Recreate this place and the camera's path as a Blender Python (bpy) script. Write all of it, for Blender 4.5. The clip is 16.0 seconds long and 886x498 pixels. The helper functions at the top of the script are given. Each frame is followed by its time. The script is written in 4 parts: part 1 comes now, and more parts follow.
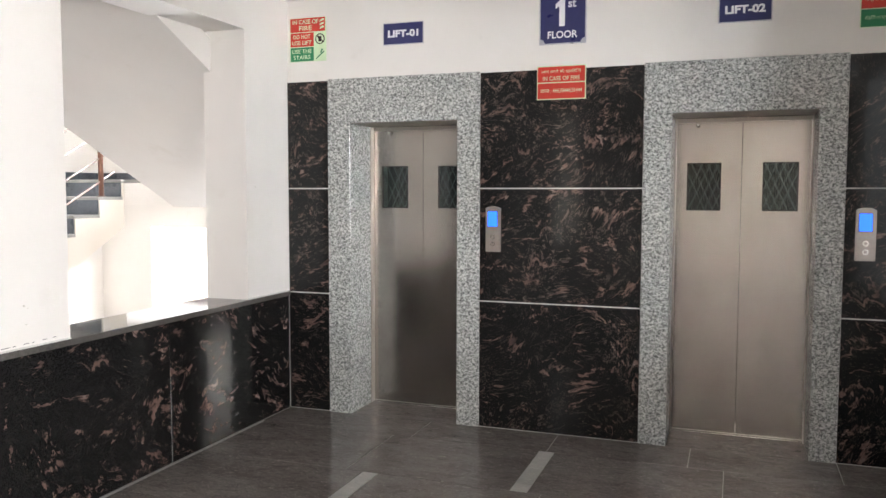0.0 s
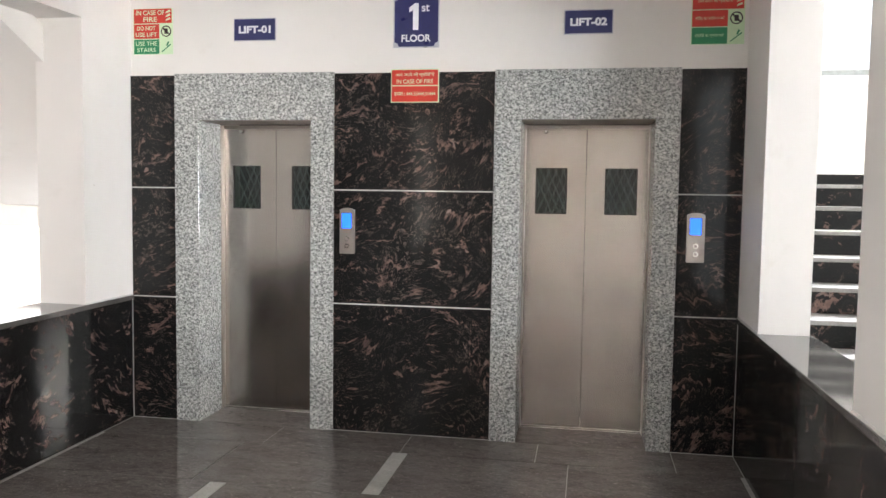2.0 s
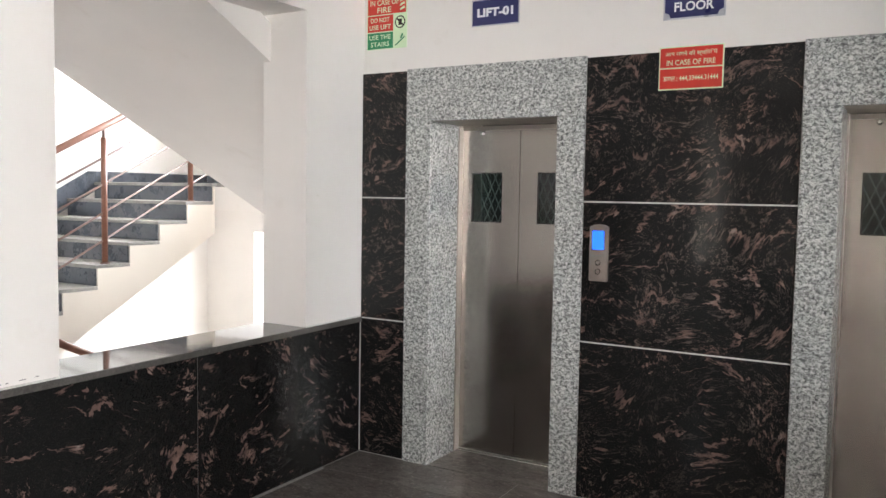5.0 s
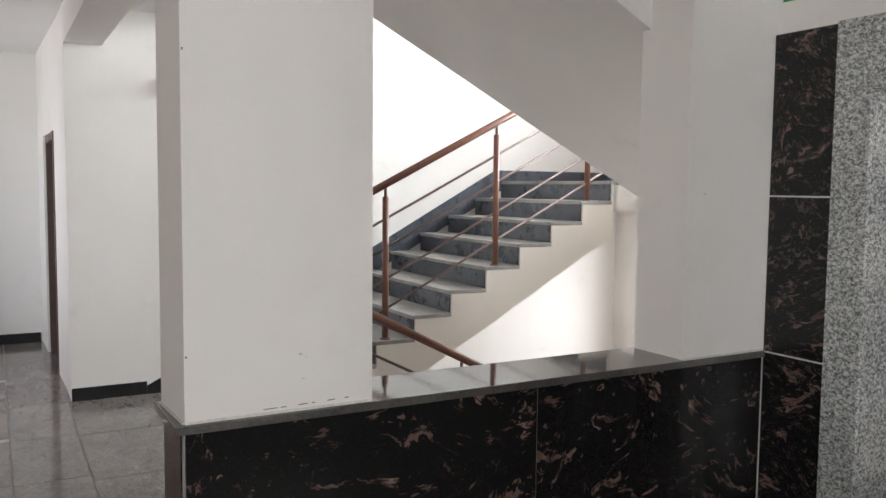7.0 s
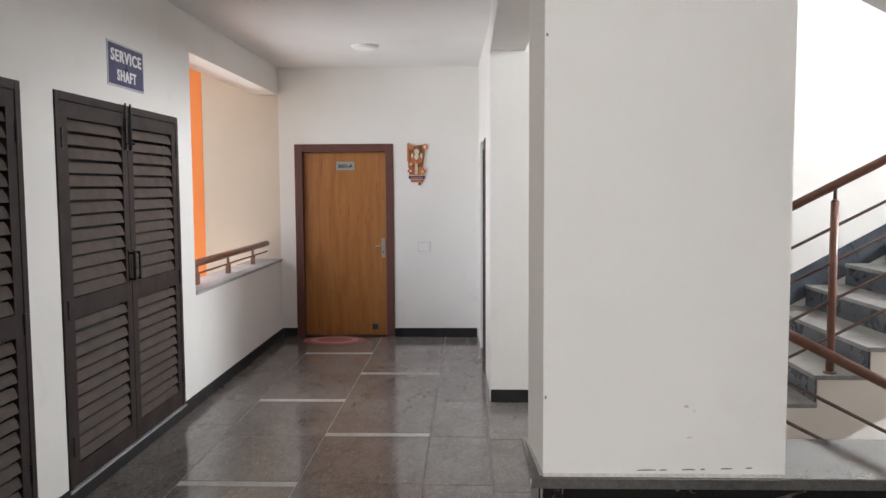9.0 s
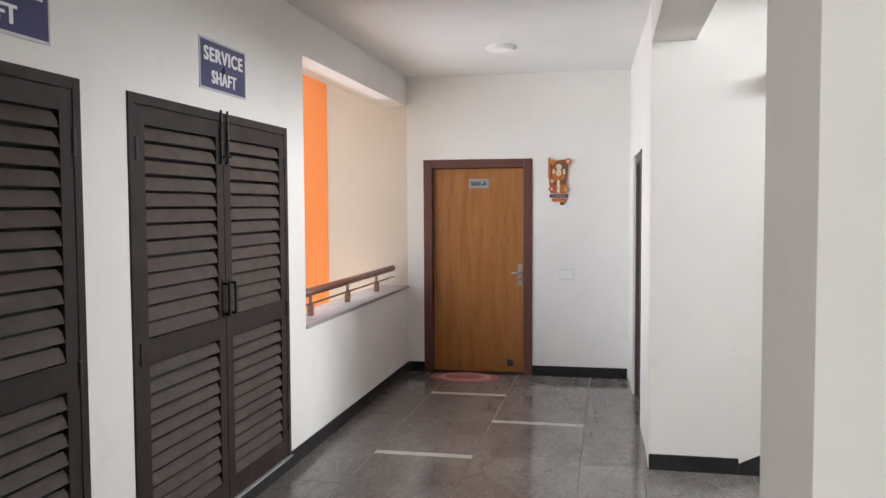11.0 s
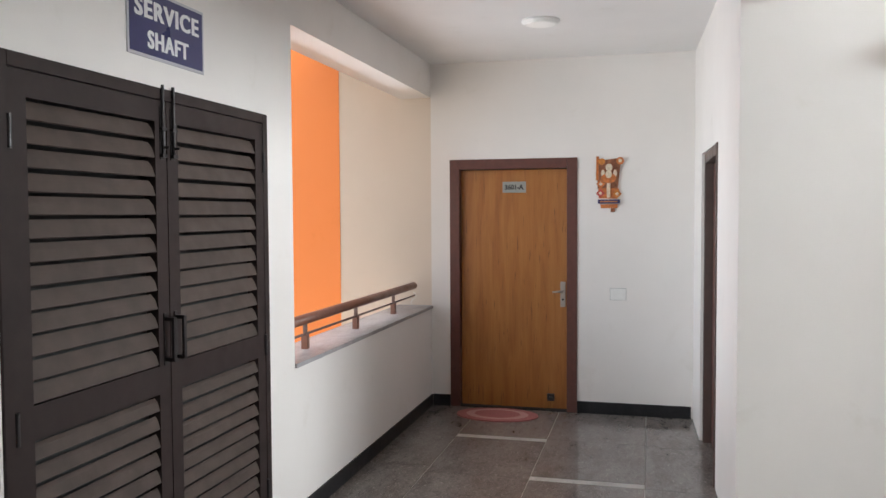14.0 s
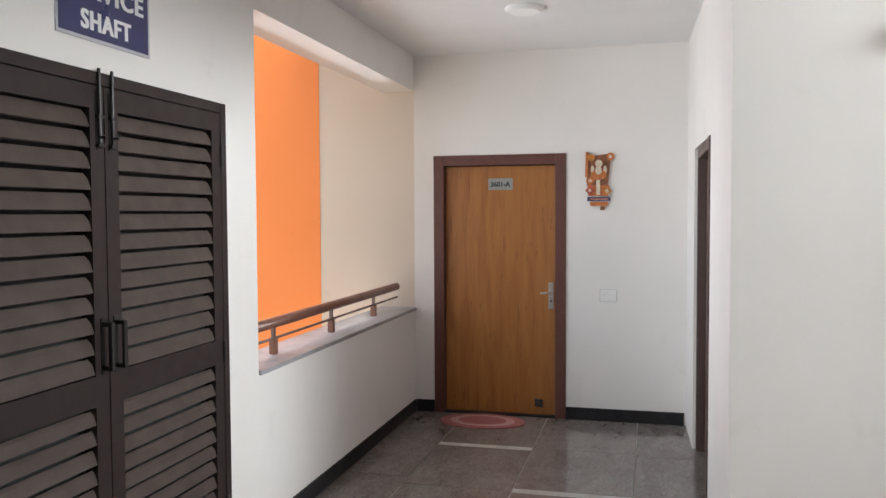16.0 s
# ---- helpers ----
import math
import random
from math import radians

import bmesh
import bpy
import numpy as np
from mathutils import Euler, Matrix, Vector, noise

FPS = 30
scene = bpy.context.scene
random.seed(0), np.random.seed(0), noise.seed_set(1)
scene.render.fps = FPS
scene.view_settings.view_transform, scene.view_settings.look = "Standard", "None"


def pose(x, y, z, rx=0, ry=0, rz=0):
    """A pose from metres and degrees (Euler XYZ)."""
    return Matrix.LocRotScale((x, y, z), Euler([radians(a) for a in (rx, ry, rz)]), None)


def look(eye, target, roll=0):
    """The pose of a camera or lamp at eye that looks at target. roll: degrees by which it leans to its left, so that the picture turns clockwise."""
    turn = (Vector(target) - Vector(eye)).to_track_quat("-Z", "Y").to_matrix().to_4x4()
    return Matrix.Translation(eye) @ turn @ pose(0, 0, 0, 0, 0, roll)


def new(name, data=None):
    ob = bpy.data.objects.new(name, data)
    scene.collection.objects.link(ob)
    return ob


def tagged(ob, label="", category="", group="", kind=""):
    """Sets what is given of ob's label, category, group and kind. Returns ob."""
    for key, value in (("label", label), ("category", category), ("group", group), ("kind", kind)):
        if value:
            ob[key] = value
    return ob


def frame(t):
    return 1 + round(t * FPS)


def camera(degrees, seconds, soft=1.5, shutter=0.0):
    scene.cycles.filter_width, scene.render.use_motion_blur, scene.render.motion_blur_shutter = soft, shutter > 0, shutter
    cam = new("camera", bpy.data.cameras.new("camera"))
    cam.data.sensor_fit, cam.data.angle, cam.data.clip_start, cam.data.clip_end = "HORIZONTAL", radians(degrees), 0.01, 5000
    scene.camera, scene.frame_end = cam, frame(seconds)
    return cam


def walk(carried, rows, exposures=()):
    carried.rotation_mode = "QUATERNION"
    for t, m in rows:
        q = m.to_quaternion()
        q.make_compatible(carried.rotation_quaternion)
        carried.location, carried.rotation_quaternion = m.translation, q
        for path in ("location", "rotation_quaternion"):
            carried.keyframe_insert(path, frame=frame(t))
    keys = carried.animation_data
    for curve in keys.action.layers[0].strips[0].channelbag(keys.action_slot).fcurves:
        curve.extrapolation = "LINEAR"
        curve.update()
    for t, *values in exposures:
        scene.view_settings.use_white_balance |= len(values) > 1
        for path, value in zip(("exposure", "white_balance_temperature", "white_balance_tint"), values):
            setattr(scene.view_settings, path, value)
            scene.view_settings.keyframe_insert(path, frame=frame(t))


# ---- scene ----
cam = camera(57.5, 16.0)
PATH = [
    (0, (0.018, 0.088, 1.558), (-0.659, 1.965, 1.421), 0.1),
    (0.5, (0.054, 0.108, 1.571), (-0.524, 2.017, 1.432), 0.3),
    (1, (0.094, 0.098, 1.565), (-0.347, 2.044, 1.428), 0.6),
    (1.5, (0.094, 0.099, 1.576), (-0.261, 2.062, 1.437), 0.7),
    (2, (0.073, 0.111, 1.575), (-0.278, 2.075, 1.439), 0.8),
    (2.5, (0.024, 0.128, 1.575), (-0.326, 2.093, 1.44), 0.7),
    (3, (-0.027, 0.197, 1.575), (-0.411, 2.155, 1.442), 0.7),
    (3.2, (-0.036, 0.25, 1.573), (-0.439, 2.205, 1.441), 0.7),
    (5.3, (-0.059, 1.262, 1.631), (-1.194, 2.903, 1.497), 0.7),
    (5.5, (-0.111, 1.348, 1.639), (-1.332, 2.926, 1.505), 0.5),
    (6, (-0.188, 1.583, 1.618), (-1.62, 2.973, 1.481), 0.6),
    (6.5, (-0.263, 1.825, 1.619), (-1.867, 3.011, 1.479), 0.7),
    (7, (-0.398, 1.96, 1.613), (-2.14, 2.931, 1.463), 0.6),
    (7.5, (-0.559, 2.051, 1.63), (-2.434, 2.728, 1.474), 0.1),
    (8, (-0.654, 2.157, 1.632), (-2.613, 2.527, 1.479), -0.2),
    (8.5, (-0.745, 2.276, 1.643), (-2.736, 2.389, 1.491), -0.3),
    (9, (-0.844, 2.277, 1.641), (-2.837, 2.211, 1.486), -0.3),
    (9.5, (-1.045, 2.236, 1.652), (-3.031, 2.052, 1.503), -0.4),
    (10, (-1.27, 2.217, 1.646), (-3.244, 1.926, 1.51), -0.3),
    (10.2, (-1.379, 2.223, 1.643), (-3.348, 1.898, 1.513), -0.3),
    (12.3, (-2.312, 2.111, 1.655), (-4.26, 1.668, 1.561), -0.2),
    (12.5, (-2.391, 2.134, 1.664), (-4.337, 1.684, 1.567), -0.2),
    (13, (-2.548, 2.163, 1.663), (-4.488, 1.688, 1.567), -0.3),
    (13.5, (-2.696, 2.12, 1.657), (-4.632, 1.628, 1.563), -0.3),
    (14, (-2.894, 2.029, 1.649), (-4.83, 1.534, 1.561), -0.3),
    (14.5, (-2.977, 2.001, 1.643), (-4.914, 1.511, 1.551), -0.2),
    (15, (-3.057, 2.045, 1.638), (-4.994, 1.555, 1.55), -0.2),
    (15.5, (-3.127, 2.066, 1.644), (-5.065, 1.577, 1.556), -0.2),
    (16, (-3.181, 2.083, 1.633), (-5.118, 1.591, 1.545), -0.3),
]
walk(cam, [(t, look(eye, target, roll)) for t, eye, target, roll in PATH], exposures=[(0.0, 2.22), (1.0, 2.32), (3.0, 2.36), (5.5, 1.75), (6.0, 1.45), (7.0, 1.15), (8.0, 0.92), (8.5, 1.1), (9.0, 1.28), (10.0, 1.52), (12.5, 1.28), (16.0, 1.27)])

# ---- world, sun, lights ----
SKY = bpy.data.worlds.new("sky")
SKY.use_nodes = True
scene.world = SKY
_nt = SKY.node_tree
_sky = _nt.nodes.new("ShaderNodeTexSky")
_sky.sky_type = "NISHITA"
_sky.sun_disc = False
SUN_EL, SUN_AZ = 72.0, 200.0
_sky.sun_elevation, _sky.sun_rotation = radians(SUN_EL), radians(SUN_AZ)
_sky.air_density, _sky.dust_density = 1.0, 6.0
_bg = _nt.nodes["Background"]
_haze = _nt.nodes.new("ShaderNodeHueSaturation")
_haze.inputs["Saturation"].default_value = 0.55
_nt.links.new(_sky.outputs[0], _haze.inputs["Color"])
_nt.links.new(_haze.outputs[0], _bg.inputs[0])
_bg.inputs[1].default_value = 0.15
_sun = bpy.data.lights.new("sun", "SUN")
_sun.energy, _sun.angle, _sun.color = 3.4, radians(0.6), (1.0, 0.95, 0.87)
_sd = Vector((math.sin(radians(SUN_AZ)) * math.cos(radians(SUN_EL)), math.cos(radians(SUN_AZ)) * math.cos(radians(SUN_EL)), math.sin(radians(SUN_EL))))
new("sun", _sun).matrix_world = look(_sd * 60, (0, 0, 0))


def opening_light(name, eye, target, w, h, watts, tint=(0.93, 0.96, 1.0), spread=180):
    """Area lamp standing in for sky light, at a seen or an added opening."""
    d = bpy.data.lights.new(name, "AREA")
    d.shape, d.size, d.size_y, d.energy, d.color = "RECTANGLE", w, h, watts, tint
    d.spread = radians(spread)
    ob = new(name, d)
    ob.matrix_world = look(eye, target)
    return ob


opening_light("sky_light_balcony_west", (-7.95, -0.045, 1.75), (-7.95, 2, 1.6), 2.1, 1.7, 12, (0.78, 0.89, 1.0), 130)
# Next three: fill lamps added in unseen openings to brighten the lobby walls.
opening_light("added_fill_recess_east", (3.2, -0.9, 1.8), (0.2, 5.2, 1.6), 1.4, 1.7, 92, (1.0, 0.985, 0.975), 115)
opening_light("added_fill_recess_west", (-3.2, -0.9, 1.8), (0.2, 5.2, 1.6), 1.4, 1.7, 24, (1.0, 0.985, 0.975), 115)
opening_light("added_fill_corridor_end", (6.15, 1.3, 1.8), (-3.0, 5.5, 1.6), 1.7, 1.7, 12, (0.90, 0.95, 1.0), 54)
opening_light("sky_light_stair_west", (-5.9, 8.4, 0.2), (-6.3, 5, 0.0), 1.6, 2.4, 44)
opening_light("sky_light_stair_west_up", (-5.2, 8.4, 3.3), (-5.2, 0.2, 1.3), 3.2, 2.0, 138, (0.90, 0.955, 1.0), 110)
opening_light("sky_light_stair_east", (3.0, 8.0, 3.5), (1.0, 3.5, 1.5), 2.8, 1.7, 130, (0.88, 0.94, 1.0))

# ---- materials ----


class Mat:
    """A node material with short helpers."""

    def __init__(self, name, color=(0.5, 0.5, 0.5), rough=0.5, metal=0.0):
        self.m = bpy.data.materials.new(name)
        self.m.use_nodes = True
        self.t = self.m.node_tree
        self.b = self.t.nodes["Principled BSDF"]
        self.set("Base Color", (*color, 1))
        self.set("Roughness", rough)
        self.set("Metallic", metal)

    def set(self, key, v):
        self.b.inputs[key].default_value = v

    def link(self, a, b):
        self.t.links.new(a, b)

    def node(self, kind, **kw):
        n = self.t.nodes.new(kind)
        for k, v in kw.items():
            n.inputs[k.replace("_", " ")].default_value = v
        return n

    def coords(self, scale=(1, 1, 1), rot=(0, 0, 0), world=True, vary=False):
        c = self.t.nodes.new("ShaderNodeNewGeometry") if world else self.t.nodes.new("ShaderNodeTexCoord")
        out = c.outputs["Position"] if world else c.outputs["Object"]
        if vary:
            r = self.t.nodes.new("ShaderNodeObjectInfo")
            s = self.t.nodes.new("ShaderNodeVectorMath")
            s.operation = "SCALE"
            s.inputs[0].default_value = (31, 17, 23)
            self.link(r.outputs["Random"], s.inputs["Scale"])
            a = self.t.nodes.new("ShaderNodeVectorMath")
            self.link(out, a.inputs[0])
            self.link(s.outputs[0], a.inputs[1])
            out = a.outputs[0]
        mp = self.t.nodes.new("ShaderNodeMapping")
        mp.inputs["Scale"].default_value = scale
        mp.inputs["Rotation"].default_value = [radians(a) for a in rot]
        self.link(out, mp.inputs[0])
        return mp.outputs[0]

    def noise(self, vec, scale, detail=4, rough=0.55, dist=0.0):
        n = self.node("ShaderNodeTexNoise", Scale=scale, Detail=detail, Roughness=rough, Distortion=dist)
        self.link(vec, n.inputs["Vector"])
        return n.outputs["Fac"]

    def ramp(self, fac, stops, smooth=False):
        r = self.t.nodes.new("ShaderNodeValToRGB")
        e = r.color_ramp.elements
        while len(e) < len(stops):
            e.new(0.5)
        for k, (p, c) in enumerate(stops):
            e[k].position = p
            e[k].color = (*c, 1) if len(c) == 3 else c
        if smooth:
            r.color_ramp.interpolation = "EASE"
        self.link(fac, r.inputs[0])
        return r.outputs[0]

    def mix(self, fac, a, b, mode="MIX"):
        n = self.t.nodes.new("ShaderNodeMix")
        n.data_type, n.blend_type = "RGBA", mode
        for sock, v in ((n.inputs[0], fac), (n.inputs[6], a), (n.inputs[7], b)):
            if isinstance(v, (int, float)):
                sock.default_value = v
            elif isinstance(v, tuple):
                sock.default_value = (*v, 1)
            else:
                self.link(v, sock)
        return n.outputs[2]

    def color(self, out):
        self.link(out, self.b.inputs["Base Color"])

    def roughness(self, out):
        self.link(out, self.b.inputs["Roughness"])

    def bump(self, fac, strength=0.1, dist=0.002):
        n = self.node("ShaderNodeBump", Strength=strength, Distance=dist)
        self.link(fac, n.inputs["Height"])
        self.link(n.outputs[0], self.b.inputs["Normal"])


def g(v):
    return (v, v, v)


def paint(name, color, rough=0.55, dirt=0.06):
    k = Mat(name, color, rough)
    v = k.coords()
    big = k.noise(v, 0.9, 4)
    fine = k.noise(v, 60, 3)
    patch = k.noise(v, 3.5, 5, 0.65, 0.4)
    lo = tuple(c * (1 - dirt) for c in color)
    hi = tuple(min(1, c * (1 + dirt * 0.35)) for c in color)
    c = k.ramp(big, [(0.3, lo), (0.7, hi)])
    smudge = k.ramp(patch, [(0.62, (1, 1, 1)), (0.8, (0.93, 0.92, 0.9))])
    k.color(k.mix(1.0, c, smudge, "MULTIPLY"))
    k.roughness(k.ramp(patch, [(0.3, g(rough - 0.08)), (0.7, g(rough + 0.08))]))
    mixn = k.mix(0.5, fine, patch)
    k.bump(mixn, 0.12, 0.002)
    return k.m


WALL = paint("white_wall_paint", (0.80, 0.765, 0.728))
STAIRCREAM = paint("cream_stair_paint", (0.80, 0.735, 0.655))
CEIL = paint("ceiling_paint", (0.80, 0.785, 0.77))
CREAM = paint("cream_exterior_paint", (0.70, 0.605, 0.505), 0.7)
ORANGE = paint("orange_exterior_paint", (0.92, 0.285, 0.072), 0.6, 0.03)


def black_granite(name="black_granite_with_pink_veins", veins=1.0, size=5.2):
    k = Mat(name, g(0.02), 0.08)
    v = k.coords((1, 1, 1), (20, 15, 35), vary=True)
    warp = k.node("ShaderNodeTexNoise", Scale=2.2, Detail=5, Roughness=0.6, Distortion=1.2)
    k.link(v, warp.inputs["Vector"])
    vm = k.t.nodes.new("ShaderNodeVectorMath")
    vm.operation = "MULTIPLY_ADD"
    k.link(warp.outputs["Color"], vm.inputs[0])
    vm.inputs[1].default_value = (1.1, 1.1, 0.5)
    k.link(v, vm.inputs[2])
    st = k.t.nodes.new("ShaderNodeMapping")
    st.inputs["Scale"].default_value = (1.0, 1.0, 2.6)
    k.link(vm.outputs[0], st.inputs[0])
    blot = k.noise(st.outputs[0], size, 6, 0.58, 0.9)
    swirl = k.noise(st.outputs[0], 9.0, 6, 0.66, 1.8)
    grain = k.noise(v, 140, 3)
    mask = k.ramp(blot, [(0.58, g(0)), (0.63, g(0.85)), (0.70, g(1))])
    fine = k.ramp(swirl, [(0.55, g(0)), (0.60, g(0.5 * veins)), (0.68, g(0.75 * veins))])
    area = k.ramp(k.noise(v, 1.5, 3), [(0.42, g(0.35)), (0.62, g(1))])
    fine = k.mix(1.0, fine, area, "MULTIPLY")
    pink = k.ramp(k.noise(v, 12, 4), [(0.35, (0.09, 0.056, 0.05)), (0.6, (0.20, 0.125, 0.105)), (0.75, (0.29, 0.22, 0.195))])
    base = k.ramp(grain, [(0.4, g(0.009)), (0.62, g(0.012)), (0.74, g(0.017))])
    c = k.mix(mask, base, pink)
    c = k.mix(fine, c, (0.16, 0.12, 0.105))
    c2 = k.mix(k.ramp(grain, [(0.55, g(0)), (0.75, g(0.5))]), c, (0.02, 0.017, 0.016))
    k.color(c2)
    k.roughness(k.ramp(k.noise(v, 7, 4), [(0.3, g(0.06)), (0.7, g(0.13))]))
    k.set("Specular IOR Level", 0.28)
    return k.m


def grey_granite():
    k = Mat("speckled_grey_granite", g(0.4), 0.16)
    v = k.coords((1, 1, 1.25), (0, 25, 0))
    a = k.noise(v, 60, 3, 0.6, 0.8)
    b = k.noise(v, 135, 2, 0.6, 0.3)
    big = k.noise(v, 4, 3)
    c = k.ramp(a, [(0.33, g(0.12)), (0.43, (0.27, 0.273, 0.265)), (0.52, (0.47, 0.475, 0.455)), (0.62, (0.70, 0.695, 0.67))])
    dark = k.ramp(b, [(0.34, g(0.22)), (0.44, g(1))])
    c = k.mix(0.8, c, dark, "MULTIPLY")
    c = k.mix(1.0, c, k.ramp(big, [(0.3, g(0.88)), (0.7, g(1))]), "MULTIPLY")
    k.color(c)
    k.roughness(k.ramp(b, [(0.3, g(0.12)), (0.7, g(0.24))]))
    return k.m


def floor_stone(name, lo, hi, r0=0.1, r1=0.3, mottle=0.35):
    k = Mat(name, hi, 0.2)
    v = k.coords((1, 1, 1), vary=True)
    vs = k.coords((1.0, 1.9, 1.0), (0, 0, 24), vary=True)
    a = k.noise(vs, 2.6, 6, 0.62, 0.5)
    b = k.noise(vs, 15, 7, 0.75, 0.7)
    w = k.noise(vs, 34, 5, 0.7, 1.4)
    s = k.noise(v, 110, 2)
    c = k.ramp(a, [(0.28, lo), (0.55, hi), (0.80, tuple(x * 1.18 for x in hi))])
    dark = k.ramp(b, [(0.36, g(0.55)), (0.52, g(1.0))])
    c = k.mix(0.75 * mottle, c, dark, "MULTIPLY")
    flecks = k.ramp(w, [(0.56, g(0)), (0.70, g(0.75 * mottle))])
    c = k.mix(flecks, c, tuple(x * 2.3 for x in hi))
    c = k.mix(0.5, c, k.ramp(s, [(0.35, g(0.7)), (0.6, g(1.1))]), "MULTIPLY")
    k.color(c)
    dust = k.noise(v, 3.4, 6, 0.7, 0.5)
    k.roughness(k.mix(0.35, k.ramp(dust, [(0.3, g(r0)), (0.72, g(r1))]), k.ramp(b, [(0.3, g(r1)), (0.7, g(r0))])))
    if mottle < 1:
        k.bump(b, 0.02, 0.002)
    return k.m


BLACK = black_granite()
SPARSE = black_granite("black_granite_with_sparse_pink_blotches", 0.12, 5.0)
GREY = grey_granite()
FLOOR = floor_stone("dark_grey_floor_stone", (0.126, 0.110, 0.101), (0.194, 0.172, 0.159), 0.10, 0.15, 1.0)
STRIP = floor_stone("pale_granite_strip", (0.30, 0.29, 0.27), (0.44, 0.425, 0.40), 0.25, 0.5)
COPING = floor_stone("polished_grey_coping_stone", (0.065, 0.060, 0.056), (0.105, 0.098, 0.091), 0.03, 0.09, 0.25)
COPING.node_tree.nodes["Principled BSDF"].inputs["Specular IOR Level"].default_value = 0.95
SILL = floor_stone("grey_sill_granite", (0.22, 0.215, 0.22), (0.34, 0.33, 0.335), 0.3, 0.5)
SKIRT = floor_stone("black_skirting_stone", (0.012, 0.012, 0.013), (0.026, 0.025, 0.026), 0.35, 0.55)
RISER = floor_stone("slate_blue_riser_stone", (0.04, 0.045, 0.055), (0.085, 0.095, 0.115), 0.2, 0.4)
TREAD = floor_stone("worn_grey_tread_stone", (0.20, 0.19, 0.18), (0.32, 0.305, 0.285), 0.3, 0.55)
EASTRISER = SPARSE


def plain(name, color, rough=0.5, metal=0.0, var=0.12, scale=30, bump=0.05):
    k = Mat(name, color, rough, metal)
    v = k.coords()
    n = k.noise(v, scale, 4)
    k.color(k.ramp(n, [(0.3, tuple(c * (1 - var) for c in color)), (0.7, tuple(min(1, c * (1 + var)) for c in color))]))
    k.roughness(k.ramp(k.noise(v, 8, 4), [(0.3, g(max(0.03, rough - 0.08))), (0.7, g(min(1, rough + 0.08)))]))
    if bump:
        k.bump(n, bump, 0.001)
    return k.m


def brushed_steel():
    k = Mat("brushed_stainless_steel", (0.60, 0.565, 0.53), 0.3, 1.0)
    v = k.coords((1, 1, 90))
    n = k.noise(v, 3.0, 4, 0.6)
    s = k.noise(k.coords((1, 1, 0.35)), 5, 4, 0.6, 0.3)
    c = k.ramp(s, [(0.3, (0.385, 0.355, 0.33)), (0.7, (0.46, 0.43, 0.40))])
    k.color(c)
    rg = k.ramp(s, [(0.3, g(0.18)), (0.7, g(0.23))])
    k.roughness(rg)
    k.bump(n, 0.03, 0.0006)
    return k.m


STEEL = brushed_steel()
SATIN = plain("satin_steel", (0.43, 0.39, 0.355), 0.38, 1.0, 0.06, 60)
CHROME = plain("chrome", (0.75, 0.74, 0.72), 0.16, 1.0, 0.03)
GROUT = plain("white_cement_joint", (0.60, 0.58, 0.55), 0.85, 0, 0.15, 90)
DARKJOINT = plain("grey_panel_joint", (0.16, 0.15, 0.145), 0.85, 0, 0.2, 90)
FLOORJOINT = plain("pale_floor_joint", (0.36, 0.34, 0.315), 0.85, 0, 0.2, 60)
CONCRETE = plain("concrete", (0.42, 0.40, 0.37), 0.85, 0, 0.12, 9, 0.15)
RAILPAINT = plain("brown_rail_paint", (0.20, 0.085, 0.055), 0.38, 0, 0.12, 25)
RODPAINT = plain("brown_rod_paint", (0.15, 0.09, 0.075), 0.42, 0, 0.15, 25)
SHUTTER = plain("dark_brown_shutter_paint", (0.027, 0.0178, 0.0165), 0.5, 0, 0.14, 14)
# Shutter brown made lighter to imitate light on the upturned slats.
SLAT = plain("lit_brown_slat_paint", (0.070, 0.052, 0.044), 0.5, 0, 0.2, 10)
BOLT = plain("black_iron_fitting", (0.02, 0.017, 0.017), 0.4, 0.3, 0.15)
FRAMEWOOD = plain("dark_brown_frame_paint", (0.105, 0.034, 0.024), 0.4, 0, 0.14, 18)
PALEFRAME = plain("brown_side_frame_paint", (0.075, 0.042, 0.034), 0.45, 0, 0.12, 18)
WHITEPL = plain("white_plastic", (0.78, 0.77, 0.74), 0.35, 0, 0.03)
NAVY = plain("navy_sign_vinyl", (0.030, 0.032, 0.115), 0.35, 0, 0.06)
SILVER = plain("silver_sign_edge", (0.52, 0.52, 0.55), 0.35, 0.4, 0.05)
WHITE = plain("white_sign_vinyl", (0.82, 0.82, 0.82), 0.4, 0, 0.02)
RED = plain("red_sign_vinyl", (0.56, 0.035, 0.02), 0.4, 0, 0.06)
GREEN = plain("green_sign_vinyl", (0.015, 0.21, 0.085), 0.4, 0, 0.06)
PALEGREEN = plain("pale_green_luminous_vinyl", (0.62, 0.78, 0.52), 0.45, 0, 0.05)
PLATEGREY = plain("grey_number_plate", (0.30, 0.31, 0.29), 0.35, 0.3, 0.05)
ALARMRED = plain("red_alarm_plastic", (0.52, 0.02, 0.02), 0.25, 0, 0.05)
DARKPL = plain("black_plastic", (0.02, 0.02, 0.022), 0.35)
# Near-black colour that stands in for the shade inside the shafts.
SHAFT = plain("dark_shaft_shade", (0.03, 0.034, 0.034), 0.6)
LATTICE = plain("grey_gate_lattice", (0.30, 0.32, 0.31), 0.4, 0.6)
ASPHALT = plain("dusty_ground", (0.25, 0.235, 0.21), 0.9, 0, 0.25, 0.7, 0.3)
PLQ_ORANGE = plain("orange_plaque_paint", (0.50, 0.15, 0.035), 0.5, 0, 0.35, 45)
PLQ_BROWN = plain("brown_plaque_wood", (0.24, 0.085, 0.035), 0.5, 0, 0.35, 40)
PLQ_CREAM = plain("ivory_plaque_paint", (0.66, 0.56, 0.42), 0.5, 0, 0.2, 60)
